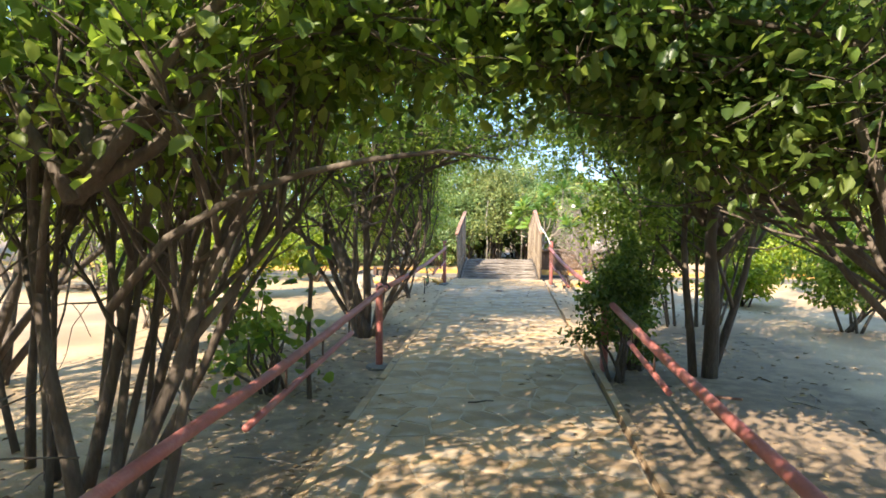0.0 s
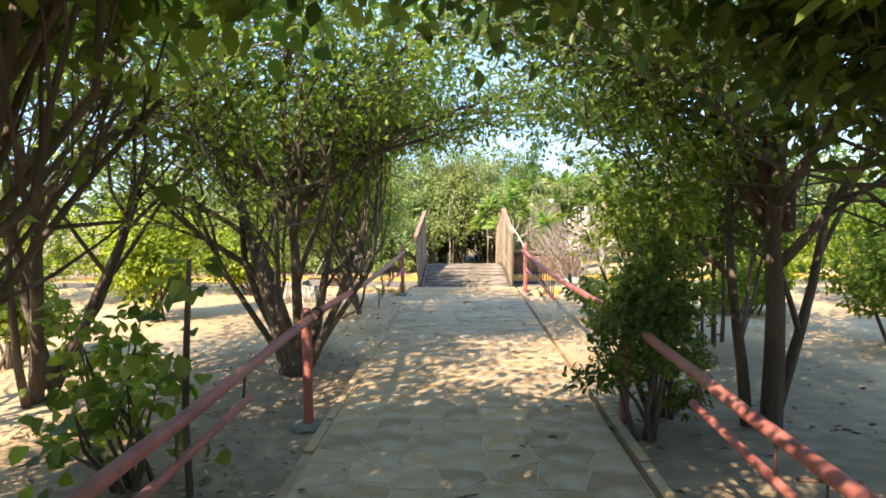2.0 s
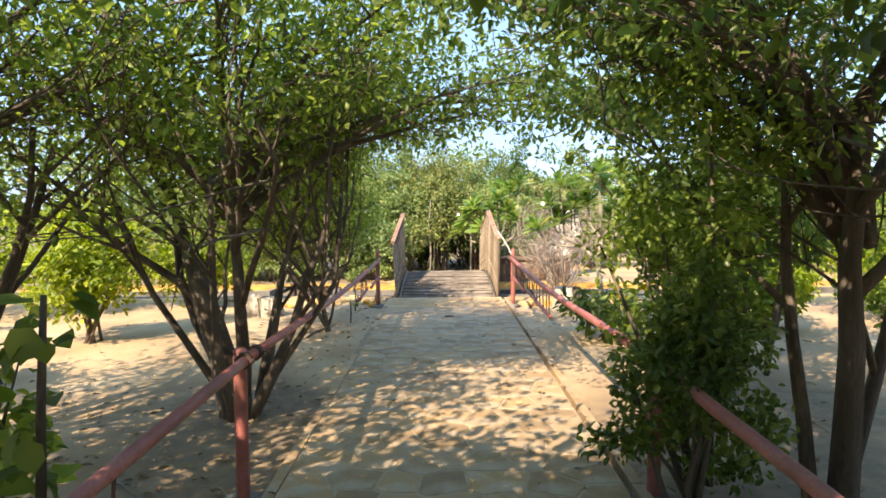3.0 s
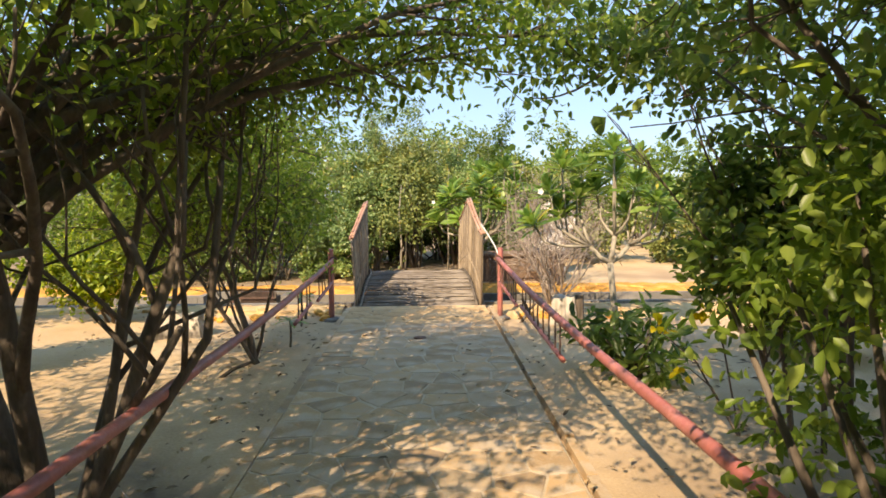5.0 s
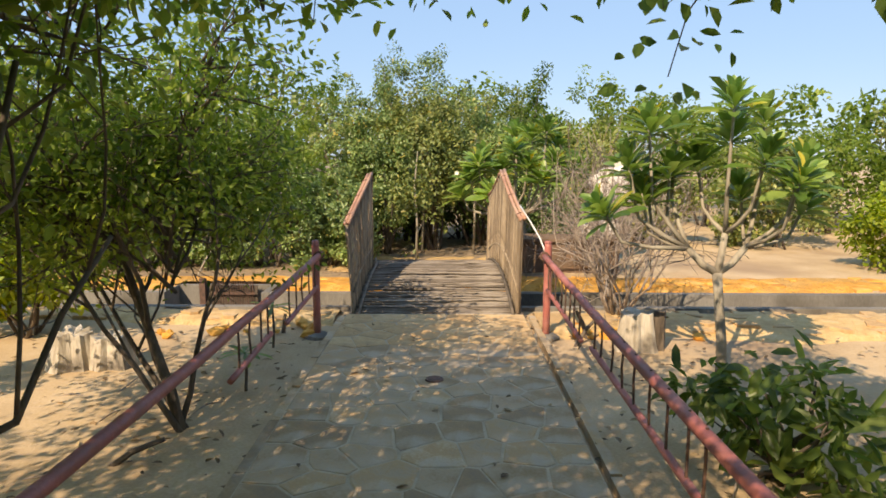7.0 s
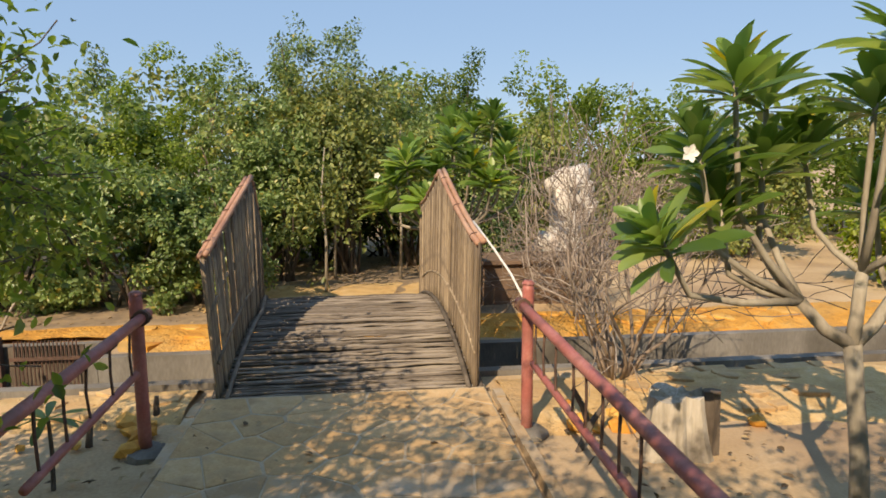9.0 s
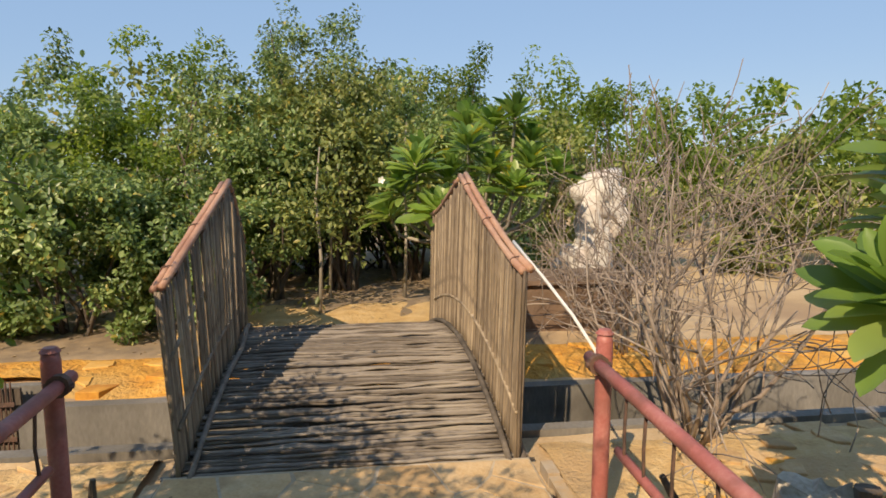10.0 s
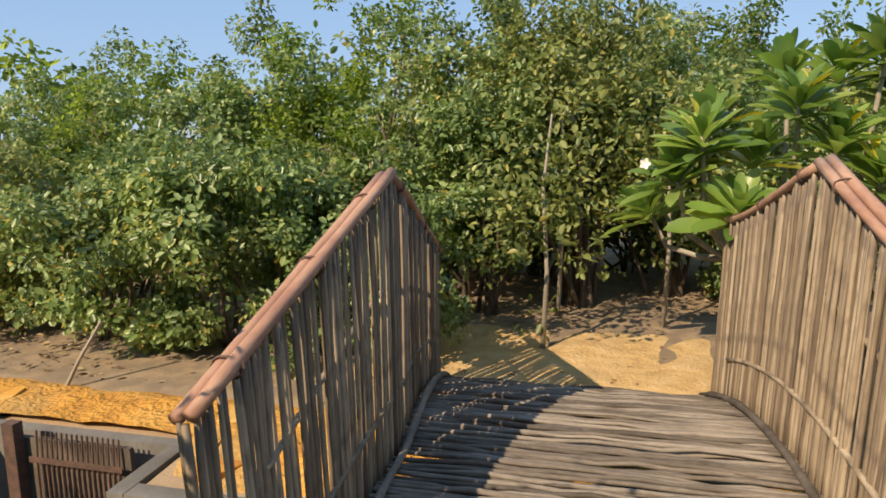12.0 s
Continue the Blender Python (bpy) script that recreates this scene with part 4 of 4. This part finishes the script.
def bare_shrub(label, seed, x, y, h, w, stems):
    rng = np.random.default_rng(seed)
    t = thing("bare_shrub", label, "shrub", x, y)
    for k in range(stems):
        g, tips = Geo(), []
        a = 2 * math.pi * k / stems + rng.random()
        q = rng.uniform(0.15, 0.85) * w
        grow(rng, (math.cos(a) * 0.06, math.sin(a) * 0.06, -0.03), (math.cos(a) * q, math.sin(a) * q, 1.0), h * rng.uniform(0.45, 0.6), 0.016, 3, g, tips, 0.35, 0.05, 3, 5, 0.75, 0.66, (x - 0.35, y, 0))
        part("stem", g, TWIG, t, smooth=True)
    return t


bare_shrub("leafless grey shrub of tangled dry twigs", 14, 1.85, 0.12, 2.15, 0.8, 16)
bare_shrub("leafless grey shrub of tangled dry twigs", 17, 2.15, 1.75, 1.6, 0.8, 8)
bare_shrub("leafless grey shrub of tangled dry twigs", 15, 2.3, 2.5, 1.9, 0.8, 9)

# sapling with a rosette of strap leaves by the railing
for x, y, h in ((-1.30, -2.03, 0.26), (-1.38, -1.0, 0.34)):
    rng_s = np.random.default_rng(int(-100 * y))
    t = thing("sapling", "young frangipani sapling with a rosette of narrow leaves", "sapling", x, y)
    part("stem", Geo().tube([(0, 0, -0.02), (0.01, 0, h * 0.5), (0, 0.01, h)], [0.012, 0.011, 0.009], 6), BARK, t)
    n = 11
    an = np.arange(n) * 2.4
    ax = np.stack([np.cos(an), np.sin(an), rng_s.uniform(-0.25, 0.6, n)], 1)
    part("leaves", long_leaves("leaves", np.tile([0.0, 0, h], (n, 1)), ax, np.tile([0, 0, 1.0], (n, 1)), rng_s.uniform(0.14, 0.22, n), np.full(n, 0.045), 0.25, 0.15), LEAF_PLUM, t)

# ---- beyond the canal ----
for k, (x, y, w, d, h, lf) in enumerate(((-1.6, 3.0, 1.4, 1.3, 1.4, LEAF_HEDGE), (-2.5, 2.95, 1.7, 1.5, 1.5, LEAF_HEDGE), (-3.7, 3.1, 1.9, 1.6, 1.5, LEAF_HEDGE), (-5.0, 3.2, 2.2, 1.8, 1.6, LEAF_OLIVE), (-6.8, 3.9, 2.6, 2.0, 2.1, LEAF_HEDGE), (-1.25, 4.9, 1.9, 1.5, 3.05, LEAF_HEDGE), (-2.4, 4.9, 2.3, 1.7, 3.1, LEAF), (-3.6, 5.0, 2.3, 1.7, 2.75, LEAF_HEDGE), (-5.0, 5.6, 2.2, 1.8, 2.35, LEAF), (-7.0, 6.0, 2.6, 2.0, 2.6, LEAF_HEDGE))):
    bush("hedge_shrub", "dense leafy green shrub of the thicket across the canal", 60 + k, x, y, w, d, h, lf, 260, 42, 0.052, 0.62, 0.08, 0.04, group="thicket shrubs", stems=9, lumps=8, shell=0.6, sprays=16, tufts=8)
for k, (x, y, w, d, h, lf, ft) in enumerate(((-0.2, 4.7, 1.7, 1.4, 2.75, LEAF_OLIVE, 0.3), (0.75, 5.4, 1.8, 1.4, 2.35, LEAF_HEDGE, 0.3), (-0.5, 6.0, 2.5, 1.8, 3.5, LEAF_HEDGE, 0.25), (0.6, 7.2, 2.0, 1.6, 2.75, LEAF_OLIVE, 0.2), (1.7, 5.8, 1.8, 1.6, 2.0, LEAF_HEDGE, 0.1), (-0.9, 4.3, 1.2, 1.1, 1.9, LEAF_HEDGE, 0.3), (0.3, 6.6, 2.6, 1.2, 1.1, LEAF_DARK, 0.04), (-1.3, 6.0, 1.9, 1.2, 1.1, LEAF, 0.04), (1.6, 5.1, 1.4, 1.0, 0.95, LEAF_HEDGE, 0.04))):
    bush("thicket_tree" if h > 1.5 else "undergrowth_shrub", "small leafy tree in the thicket beyond the bridge" if h > 1.5 else "low leafy shrub in the shade of the thicket", 80 + k, x, y, w, d, h, lf, 260, 32, 0.056, 0.6, 0.095, ft, group="thicket trees" if h > 1.5 else "undergrowth", stems=10, category="tree" if h > 1.5 else "bush", lumps=7, shell=0.6, sprays=18)
for k, (x, y, w, d, h, lf) in enumerate(((4.0, 9.0, 2.9, 2.2, 3.65, LEAF), (2.05, 9.2, 2.2, 1.8, 3.35, LEAF_DARK), (6.2, 8.8, 3.6, 2.4, 3.25, LEAF), (3.0, 7.6, 2.6, 1.8, 2.5, LEAF_OLIVE), (8.2, 7.6, 3.4, 2.4, 2.4, LEAF), (11.0, 7.5, 3.6, 2.6, 2.7, LEAF_OLIVE), (3.6, 5.8, 2.4, 1.8, 1.9, LEAF_OLIVE), (6.0, 5.4, 2.6, 1.8, 1.8, LEAF_OLIVE), (8.6, 4.2, 2.4, 1.8, 1.5, LEAF_LIME), (6.6, 2.6, 1.6, 1.4, 1.1, LEAF_LIME))):
    bush("far_shrub", "broad leafy shrub behind the sandy clearing", 100 + k, x, y, w, d, h, lf, 190, 24, 0.085, 0.6, 0.12, 0.05, group="far shrubs", stems=6, lumps=6)

# sunny shrubs either side of the sand
for k, (x, y, w, d, h, lf) in enumerate(((-4.25, -5.75, 0.8, 0.8, 1.0, LEAF), (-4.05, -3.35, 1.15, 1.1, 1.3, LEAF_LIME), (-5.5, -1.0, 2.4, 1.8, 1.6, LEAF_LIME), (-7.2, -2.4, 2.8, 2.0, 2.0, LEAF_LIME), (-3.7, -0.75, 1.4, 1.0, 1.2, LEAF_LIME), (-9.4, -3.6, 2.8, 2.2, 2.3, LEAF_LIME), (-9.0, -0.5, 3, 2.2, 2.3, LEAF_OLIVE), (4.4, -4.9, 1.3, 1.2, 1.7, LEAF), (3.9, -2.6, 1.2, 1.1, 0.9, LEAF_LIME), (6.0, -2.0, 2.0, 1.8, 1.6, LEAF_LIME), (7.5, -5.0, 2.4, 2.2, 2.2, LEAF_LIME), (5.5, -8.5, 2.4, 2.0, 2.4, LEAF), (8.6, -0.5, 2.6, 2.0, 2.0, LEAF_OLIVE), (-7.0, -10.5, 2.4, 2.2, 2.6, LEAF), (7.5, -11.5, 2.6, 2.2, 2.6, LEAF))):
    bush("sunny_shrub", "sunlit yellow-green shrub standing on the sand" if lf is LEAF_LIME else "leafy green shrub standing on the sand", 130 + k, x, y, w, d, h, lf, 200, 21, 0.075, 0.5, 0.11, 0.2 if y < -3 and x > -5 else 0.06, group="shrubs on the sand", stems=8, lumps=6)

# the ring of trees that closes the garden
rng_r = random.Random(77)
for k in range(44):
    a = 2 * math.pi * k / 44
    rr = rng_r.uniform(15, 20)
    x, y = math.sin(a) * rr, -3 + math.cos(a) * rr
    bush("garden_tree", "leafy tree at the edge of the garden", 200 + k, x, y, rng_r.uniform(3.6, 5), rng_r.uniform(3, 4), rng_r.uniform(3.0, 4.1) if y > 4 else rng_r.uniform(4, 5.5), rng_r.choice((LEAF, LEAF_OLIVE, LEAF_HEDGE, LEAF)), 100, 14, 0.17, 0.6, 0.22, 0.06, group="trees round the garden", category="tree", stems=5)

# white sculpture stone and earth bench behind the bare shrub
def lump_stone(g, c, r, rng, rough=0.16):
    bm = bmesh.new()
    bmesh.ops.create_icosphere(bm, subdivisions=3 if r[0] > 0.12 else 1, radius=1.0)
    o = Vector((rng.random() * 9, rng.random() * 9, rng.random() * 9))
    vs = []
    for v in bm.verts:
        k = 1 + rough * 2 * noise.noise(v.co * 1.6 + o) + rough * 0.6 * noise.noise(v.co * 4 + o)
        vs.append((c[0] + v.co.x * r[0] * k, c[1] + v.co.y * r[1] * k, c[2] + v.co.z * r[2] * k))
    fs = [tuple(v.index for v in f.verts) for f in bm.faces]
    bm.free()
    return g.add(vs, fs)


rng_w = random.Random(4)
g = Geo()
lump_stone(g, (-0.12, 0, 0.35), (0.36, 0.24, 0.48), rng_w, 0.34)
lump_stone(g, (0.0, 0, 0.86), (0.27, 0.18, 0.42), rng_w, 0.42)
lump_stone(g, (0.1, 0, 1.3), (0.34, 0.2, 0.24), rng_w, 0.38)
lump_stone(g, (0.3, 0.02, 1.05), (0.16, 0.12, 0.2), rng_w, 0.45)
solid("white_statue", g, WHITE, "weathered white stone sculpture behind the bare shrub", "statue", m=pose(2.6, 3.7, -0.1) @ Matrix.Diagonal((0.8, 0.8, 1, 1)), smooth=True)
bench = thing("earth_bench", "low brown earth bench with an ochre top", "bench", 1.75, 2.75)
part("body", Geo().box((-0.75, -0.25, -0.05), (0.75, 0.3, 0.46)), BROWN, bench)
part("top", Geo().box((-0.8, -0.3, 0.46), (0.8, 0.35, 0.50)), BROWN, bench)


# ---- sluice grating in the canal ----
grate = thing("sluice_grating", "rusty comb-like iron grating with a dark sheet for pit shade behind it", "grating", -2.50, 1.36)
for k in range(17):
    x = -0.24 + 0.03 * k
    part("bar", Geo().tube([(x, 0, CANAL_Z + 0.05), (x, 0.005, -0.1), (x, 0.02, 0.10)], 0.006, 5), RUST, grate)
for z in (-0.3, -0.06):
    part("cross_bar", Geo().box((-0.27, -0.012, z), (0.27, -0.006, z + 0.03)), RUST, grate)
# dark sheet close behind the bars: the pit's deep shade, put in as colour
part("pit_shade", Geo().box((-0.36, 0.03, CANAL_Z + 0.05), (0.29, 0.055, 0.05)), BARK, grate, "dark sheet standing in for the deep shade of the sluice pit")
part("post", Geo().box((-0.40, -0.03, CANAL_Z + 0.05), (-0.33, 0.03, 0.14)), RUST, grate)
solid("stick", Geo().tube([(-3.22, 2.05, -0.02), (-3.13, 2.12, 0.2), (-3.02, 2.2, 0.42)], [0.014, 0.013, 0.011], 6), PALE_BARK, "thin leaning stick stuck in the bank", "stick")


# ---- ochre banks of the canal ----
def bank_height(x, y, y0, y1, lift):
    v = (y - y0) / (y1 - y0)
    e = min(1.0, 4 * max(0, min(v, 1 - v)) + 0.05)
    return -0.03 + e * (0.05 + lift * (0.6 + 0.5 * noise.noise((x * 1.1, y * 1.5, 7))) + 0.03 * noise.noise((x * 5, y * 5, 3)))


def bank(name, x0, x1, y0, y1, lift, soil=OCHRE_SOIL):
    nx, ny = int((x1 - x0) / 0.1), 9
    vs, fs = [], []
    for j in range(ny + 1):
        for i in range(nx + 1):
            x, v = x0 + (x1 - x0) * i / nx, j / ny
            a = PIT_F + 0.02 if y0 > 0 and y0 < 2 and PIT_A < x < PIT_B else y0
            y = a + (y1 - a) * v
            wavy = y
            if (j == 0 and y0 < 0) or (j == ny and y0 > 0):
                wavy += 0.16 * noise.noise((x * 1.4, 3.0, 4)) + 0.06 * noise.noise((x * 5, 3.0, 4))
            vs.append((x, wavy, bank_height(x, y, y0, y1, lift)))
    w = nx + 1
    for j in range(ny):
        for i in range(nx):
            fs.append((j * w + i, j * w + i + 1, (j + 1) * w + i + 1, (j + 1) * w + i))
    return solid(name, Geo().add(vs, fs), soil, "ochre earth bank set with flat yellow stones", "canal bank", "structure", smooth=True)


bank_far = bank("bank_far", -16, 16, CANAL_F + 0.02, 2.25, 0.05)
bank_left = bank("bank_near_left", -16, -1.0, -0.30, CANAL_N - 0.01, 0.03, OCHRE_SAND)
bank_right = bank("bank_near_right", 1.0, 16, -0.75, CANAL_N - 0.01, 0.03, OCHRE_SAND)


# ---- paving stones ----
def cell(site, others, rect):
    """The polygon of points nearer to site than to the others, inside the rectangle."""
    x0, y0, x1, y1 = rect
    poly = [(x0, y0), (x1, y0), (x1, y1), (x0, y1)]
    for o in others:
        mx, my, nx, ny = (site[0] + o[0]) / 2, (site[1] + o[1]) / 2, o[0] - site[0], o[1] - site[1]
        out = []
        for i, p in enumerate(poly):
            q = poly[(i + 1) % len(poly)]
            a, b = (p[0] - mx) * nx + (p[1] - my) * ny, (q[0] - mx) * nx + (q[1] - my) * ny
            if a <= 0:
                out.append(p)
            if (a < 0 < b) or (b < 0 < a):
                f = a / (a - b)
                out.append((p[0] + (q[0] - p[0]) * f, p[1] + (q[1] - p[1]) * f))
        poly = out
        if len(poly) < 3:
            return []
    return poly


def flags(rect, step, seed, joint):
    """Irregular flagstones that fill a rectangle: (centre, outline) of each."""
    rng = random.Random(seed)
    x0, y0, x1, y1 = rect
    nx, ny = max(1, round((x1 - x0) / step)), max(1, round((y1 - y0) / step))
    sites = {(i, j): (x0 + (x1 - x0) * (i + 0.5 + rng.uniform(-0.4, 0.4)) / nx, y0 + (y1 - y0) * (j + 0.5 + rng.uniform(-0.4, 0.4)) / ny) for i in range(nx) for j in range(ny)}
    for (i, j), c in sites.items():
        near = [sites[i + a, j + b] for a in (-2, -1, 0, 1, 2) for b in (-2, -1, 0, 1, 2) if (a or b) and (i + a, j + b) in sites]
        poly = cell(c, near, rect)
        if len(poly) < 3:
            continue
        cx, cy = sum(p[0] for p in poly) / len(poly), sum(p[1] for p in poly) / len(poly)
        ring = []
        for p in poly:
            d = math.hypot(p[0] - cx, p[1] - cy)
            f = max(0.5, 1 - joint * rng.uniform(0.8, 1.7) / max(d, 0.02))
            ring.append(((p[0] - cx) * f, (p[1] - cy) * f))
        yield cx, cy, ring


def slab(ring, top, deep, rng):
    n = len(ring)
    tilt = (rng.uniform(-0.012, 0.012), rng.uniform(-0.012, 0.012))
    vs = [(x, y, -deep) for x, y in ring] + [(x, y, top * 0.4 + x * tilt[0] + y * tilt[1]) for x, y in ring] + [(x * 0.94, y * 0.94, top + x * tilt[0] + y * tilt[1]) for x, y in ring]
    fs = [tuple(range(2 * n, 3 * n))]
    for k in range(2):
        fs += [(k * n + i, k * n + (i + 1) % n, (k + 1) * n + (i + 1) % n, (k + 1) * n + i) for i in range(n)]
    return vs, fs


rng_f = random.Random(9)
for cx, cy, ring in flags((PX0, -10.6, PX1, -0.03), 0.27, 3, 0.008):
    part("flagstone", Geo().add(*slab(ring, 0.004, 0.02, rng_f)), PATH_OCHRE if cy + 0.3 * noise.noise((cx * 2, cy * 2, 0)) > -1.1 else STONE, path_bed, m=pose(cx, cy, 0.012))
rest = Geo()
for cx, cy, ring in flags((PX0, -18.9, PX1, -10.6), 0.27, 4, 0.008):
    vs, fs = slab(ring, 0.006, 0.02, rng_f)
    rest.add([(x + cx, y + cy, z + 0.012) for x, y, z in vs], fs)
part("flagstones", rest, STONE, path_bed, kind="stuff")
for b, rect, step, span, lift, keep in ((bank_far, (-5.0, CANAL_F + 0.08, 6.0, 1.95), 0.17, (CANAL_F + 0.02, 2.25), 0.05, 0.38), (bank_left, (-4.5, -0.2, -1.05, 0.30), 0.15, (-0.30, CANAL_N - 0.01), 0.03, 0.5), (bank_right, (1.15, -0.6, 4.6, 0.30), 0.17, (-0.75, CANAL_N - 0.01), 0.03, 0.35)):
    for cx, cy, ring in flags(rect, step, 8, 0.012):
        if rng_f.random() < keep and not (PIT_A - 0.1 < cx < PIT_B + 0.1 and 1.0 < cy < PIT_F + 0.1):
            part("stone", Geo().add(*slab(ring, 0.007, 0.05, rng_f)), OCHRE if b is bank_far else PATH_OCHRE, b, m=pose(cx, cy, bank_height(cx, cy, *span, lift) + rng_f.uniform(-0.004, 0.006), rng_f.uniform(-4, 4), rng_f.uniform(-4, 4)))
rubble = random.Random(14)
for k in range(26):
    x, y = rubble.choice((rubble.uniform(-2.6, -1.1), rubble.uniform(1.1, 2.4))), rubble.uniform(-0.75, -0.2)
    r = rubble.uniform(0.025, 0.075)
    g = Geo()
    lump_stone(g, (0, 0, 0), (r * 1.3, r, r * 0.7), rubble, 0.35)
    solid("rock", g, OCHRE, "small rough ochre stone lying on the sand", "rock", group="loose stones", m=pose(x, y, r * 0.35, 0, 0, rubble.uniform(0, 360)))


# a few yellowed leaves low on the shrub tree
rng_y = np.random.default_rng(3)
t = thing("yellowing_sprig", "low sprig of bright yellow leaves on the sand's edge", "plant", 1.75, -4.55)
for dx, dy, z in ((0.0, 0.0, 0.42), (-0.12, 0.2, 0.62), (0.2, 0.1, 0.75)):
    part("stem", Geo().tube([(0.3, -0.1, -0.02), (0.15 + dx / 2, dy / 2, z * 0.7), (dx, dy, z)], [0.008, 0.006, 0.003], 5), BARK, t)
part("leaves", foliage("leaves", rng_y, [(0.0, 0.0, 0.42), (-0.12, 0.2, 0.62), (0.2, 0.1, 0.75)], 6, 0.05, 0.08, 0.7), YELLOW, t)


# ochre sand past the bridge, its paler colour drawn out as far as sunlight reaches
bank("sunlit_ochre_patch", -1.6, 2.4, 2.27, 4.3, 0.02, OCHRE_SAND)

# slim trunks in the shade beyond the bridge
for x, y, h in ((-0.36, 3.42, 1.7), (-0.30, 4.35, 2.0), (0.55, 4.2, 2.0)):
    rng_p = np.random.default_rng(int(100 * y))
    t = thing("sapling_tree", "slim pale-stemmed young tree in the shade", "tree", x, y, 0, 0, "young trees")
    part("trunk", Geo().tube([(0, 0, -0.03), (0.02, 0.01, h * 0.35), (-0.02, 0.02, h * 0.7), (0.03, 0, h)], [0.02, 0.017, 0.013, 0.006], 6, 0.1), PALE_BARK, t, smooth=True)
    part("crown", foliage("crown", rng_p, [tuple(np.array([0, 0, h * 0.68]) + rng_p.normal(size=3) * np.array([0.25, 0.25, 0.4])) for _ in range(34)], 22, 0.12, 0.065, 0.55), LEAF_OLIVE, t, kind="stuff")

# ---- small things on the ground ----
t = thing("sprinkler", "small black T-shaped water riser in the sand", "sprinkler", 1.63, -8.6)
part("riser", Geo().tube([(0, 0, -0.03), (0, 0, 0.17)], 0.008, 6), RUST, t)
part("arm", Geo().tube([(-0.13, 0.02, 0.172), (0.0, 0, 0.175), (0.15, -0.02, 0.172)], 0.011, 6), RUST, t)
solid("drain", Geo().tube([(0.02, -1.96, 0.045), (0.02, -1.96, 0.061)], [0.07, 0.062], 16).tube([(0.02, -1.96, 0.061), (0.02, -1.96, 0.064)], [0.045, 0.04], 14), RUST, "small round dark drain cap set in the paving", "drain")
solid("twig", Geo().tube([(-0.16, -8.56, 0.06), (-0.1, -8.6, 0.075), (-0.03, -8.57, 0.08), (0.03, -8.5, 0.06)], [0.006, 0.007, 0.006, 0.004], 5), BARK, "small dark bent twig lying on the path", "twig")
for x, y, dx, dy, h in ((1.22, -0.92, 0.22, 0.16, 0.20), (1.38, -0.70, -0.1, 0.05, 0.24), (-1.42, -0.50, 0.02, 0.02, 0.16), (-1.16, -0.18, 0.01, 0.0, 0.14), (-1.7, -3.2, 0.3, 0.1, 0.12)):
    solid("peg", Geo().tube([(x, y, -0.03), (x + dx * 0.5, y + dy * 0.5, h * 0.6), (x + dx, y + dy, h)], [0.02, 0.018, 0.014], 6, 0.25), BARK, "short weathered wooden peg stuck in the sand", "peg", group="pegs")
rng_q = random.Random(71)
for k in range(46):
    x = rng_q.choice((rng_q.uniform(-3.4, -1.15), rng_q.uniform(-3.4, -1.15), rng_q.uniform(1.25, 3.4)))
    y, a, ln = rng_q.uniform(-11, -1), rng_q.uniform(0, 6.28), rng_q.uniform(0.06, 0.22)
    c, d = math.cos(a) * ln, math.sin(a) * ln
    solid("twig", Geo().tube([(x - c, y - d, 0.01), (x + d * 0.15, y - c * 0.15, 0.03), (x + c, y + d, 0.012)], [0.004, 0.006, 0.003], 5), TWIG, "dry fallen twig lying on the sand", "twig", group="fallen twigs")


# ---- fallen leaves and twigs ----
rng_l = np.random.default_rng(50)
n = 8200
lx, ly = rng_l.uniform(-4.2, 4.2, n), rng_l.uniform(-14, -0.2, n)
keep = (rng_l.random(n) < np.where(np.abs(lx) < 0.9, 0.09, np.where((lx > -3.2) & (lx < 0) & (ly < -5), 1.0, np.where(np.abs(lx) < 2.6, 0.55, 0.22))))
lx, ly = lx[keep], ly[keep]
fx, fy = rng_l.uniform(-6, 1.6, 2600), rng_l.uniform(2.2, 6.0, 2600)
lx, ly = np.concatenate([lx, fx]), np.concatenate([ly, fy])
n = len(lx)
ax = np.stack([rng_l.normal(size=n), rng_l.normal(size=n), rng_l.normal(size=n) * 0.12], 1)
ln = rng_l.uniform(0.025, 0.075, n)
litter = solid("leaf_litter", blades("leaf_litter", np.stack([lx, ly, np.where((np.abs(lx) < 0.9) & (ly < 0), 0.06, 0.02)], 1), ax, np.tile([0, 0, 1.0], (n, 1)) + rng_l.normal(size=(n, 3)) * 0.25, ln, ln * 0.5, 0.1, 0.15), LITTER, "dry brown fallen leaves scattered on sand and path", "leaf litter", "stuff")
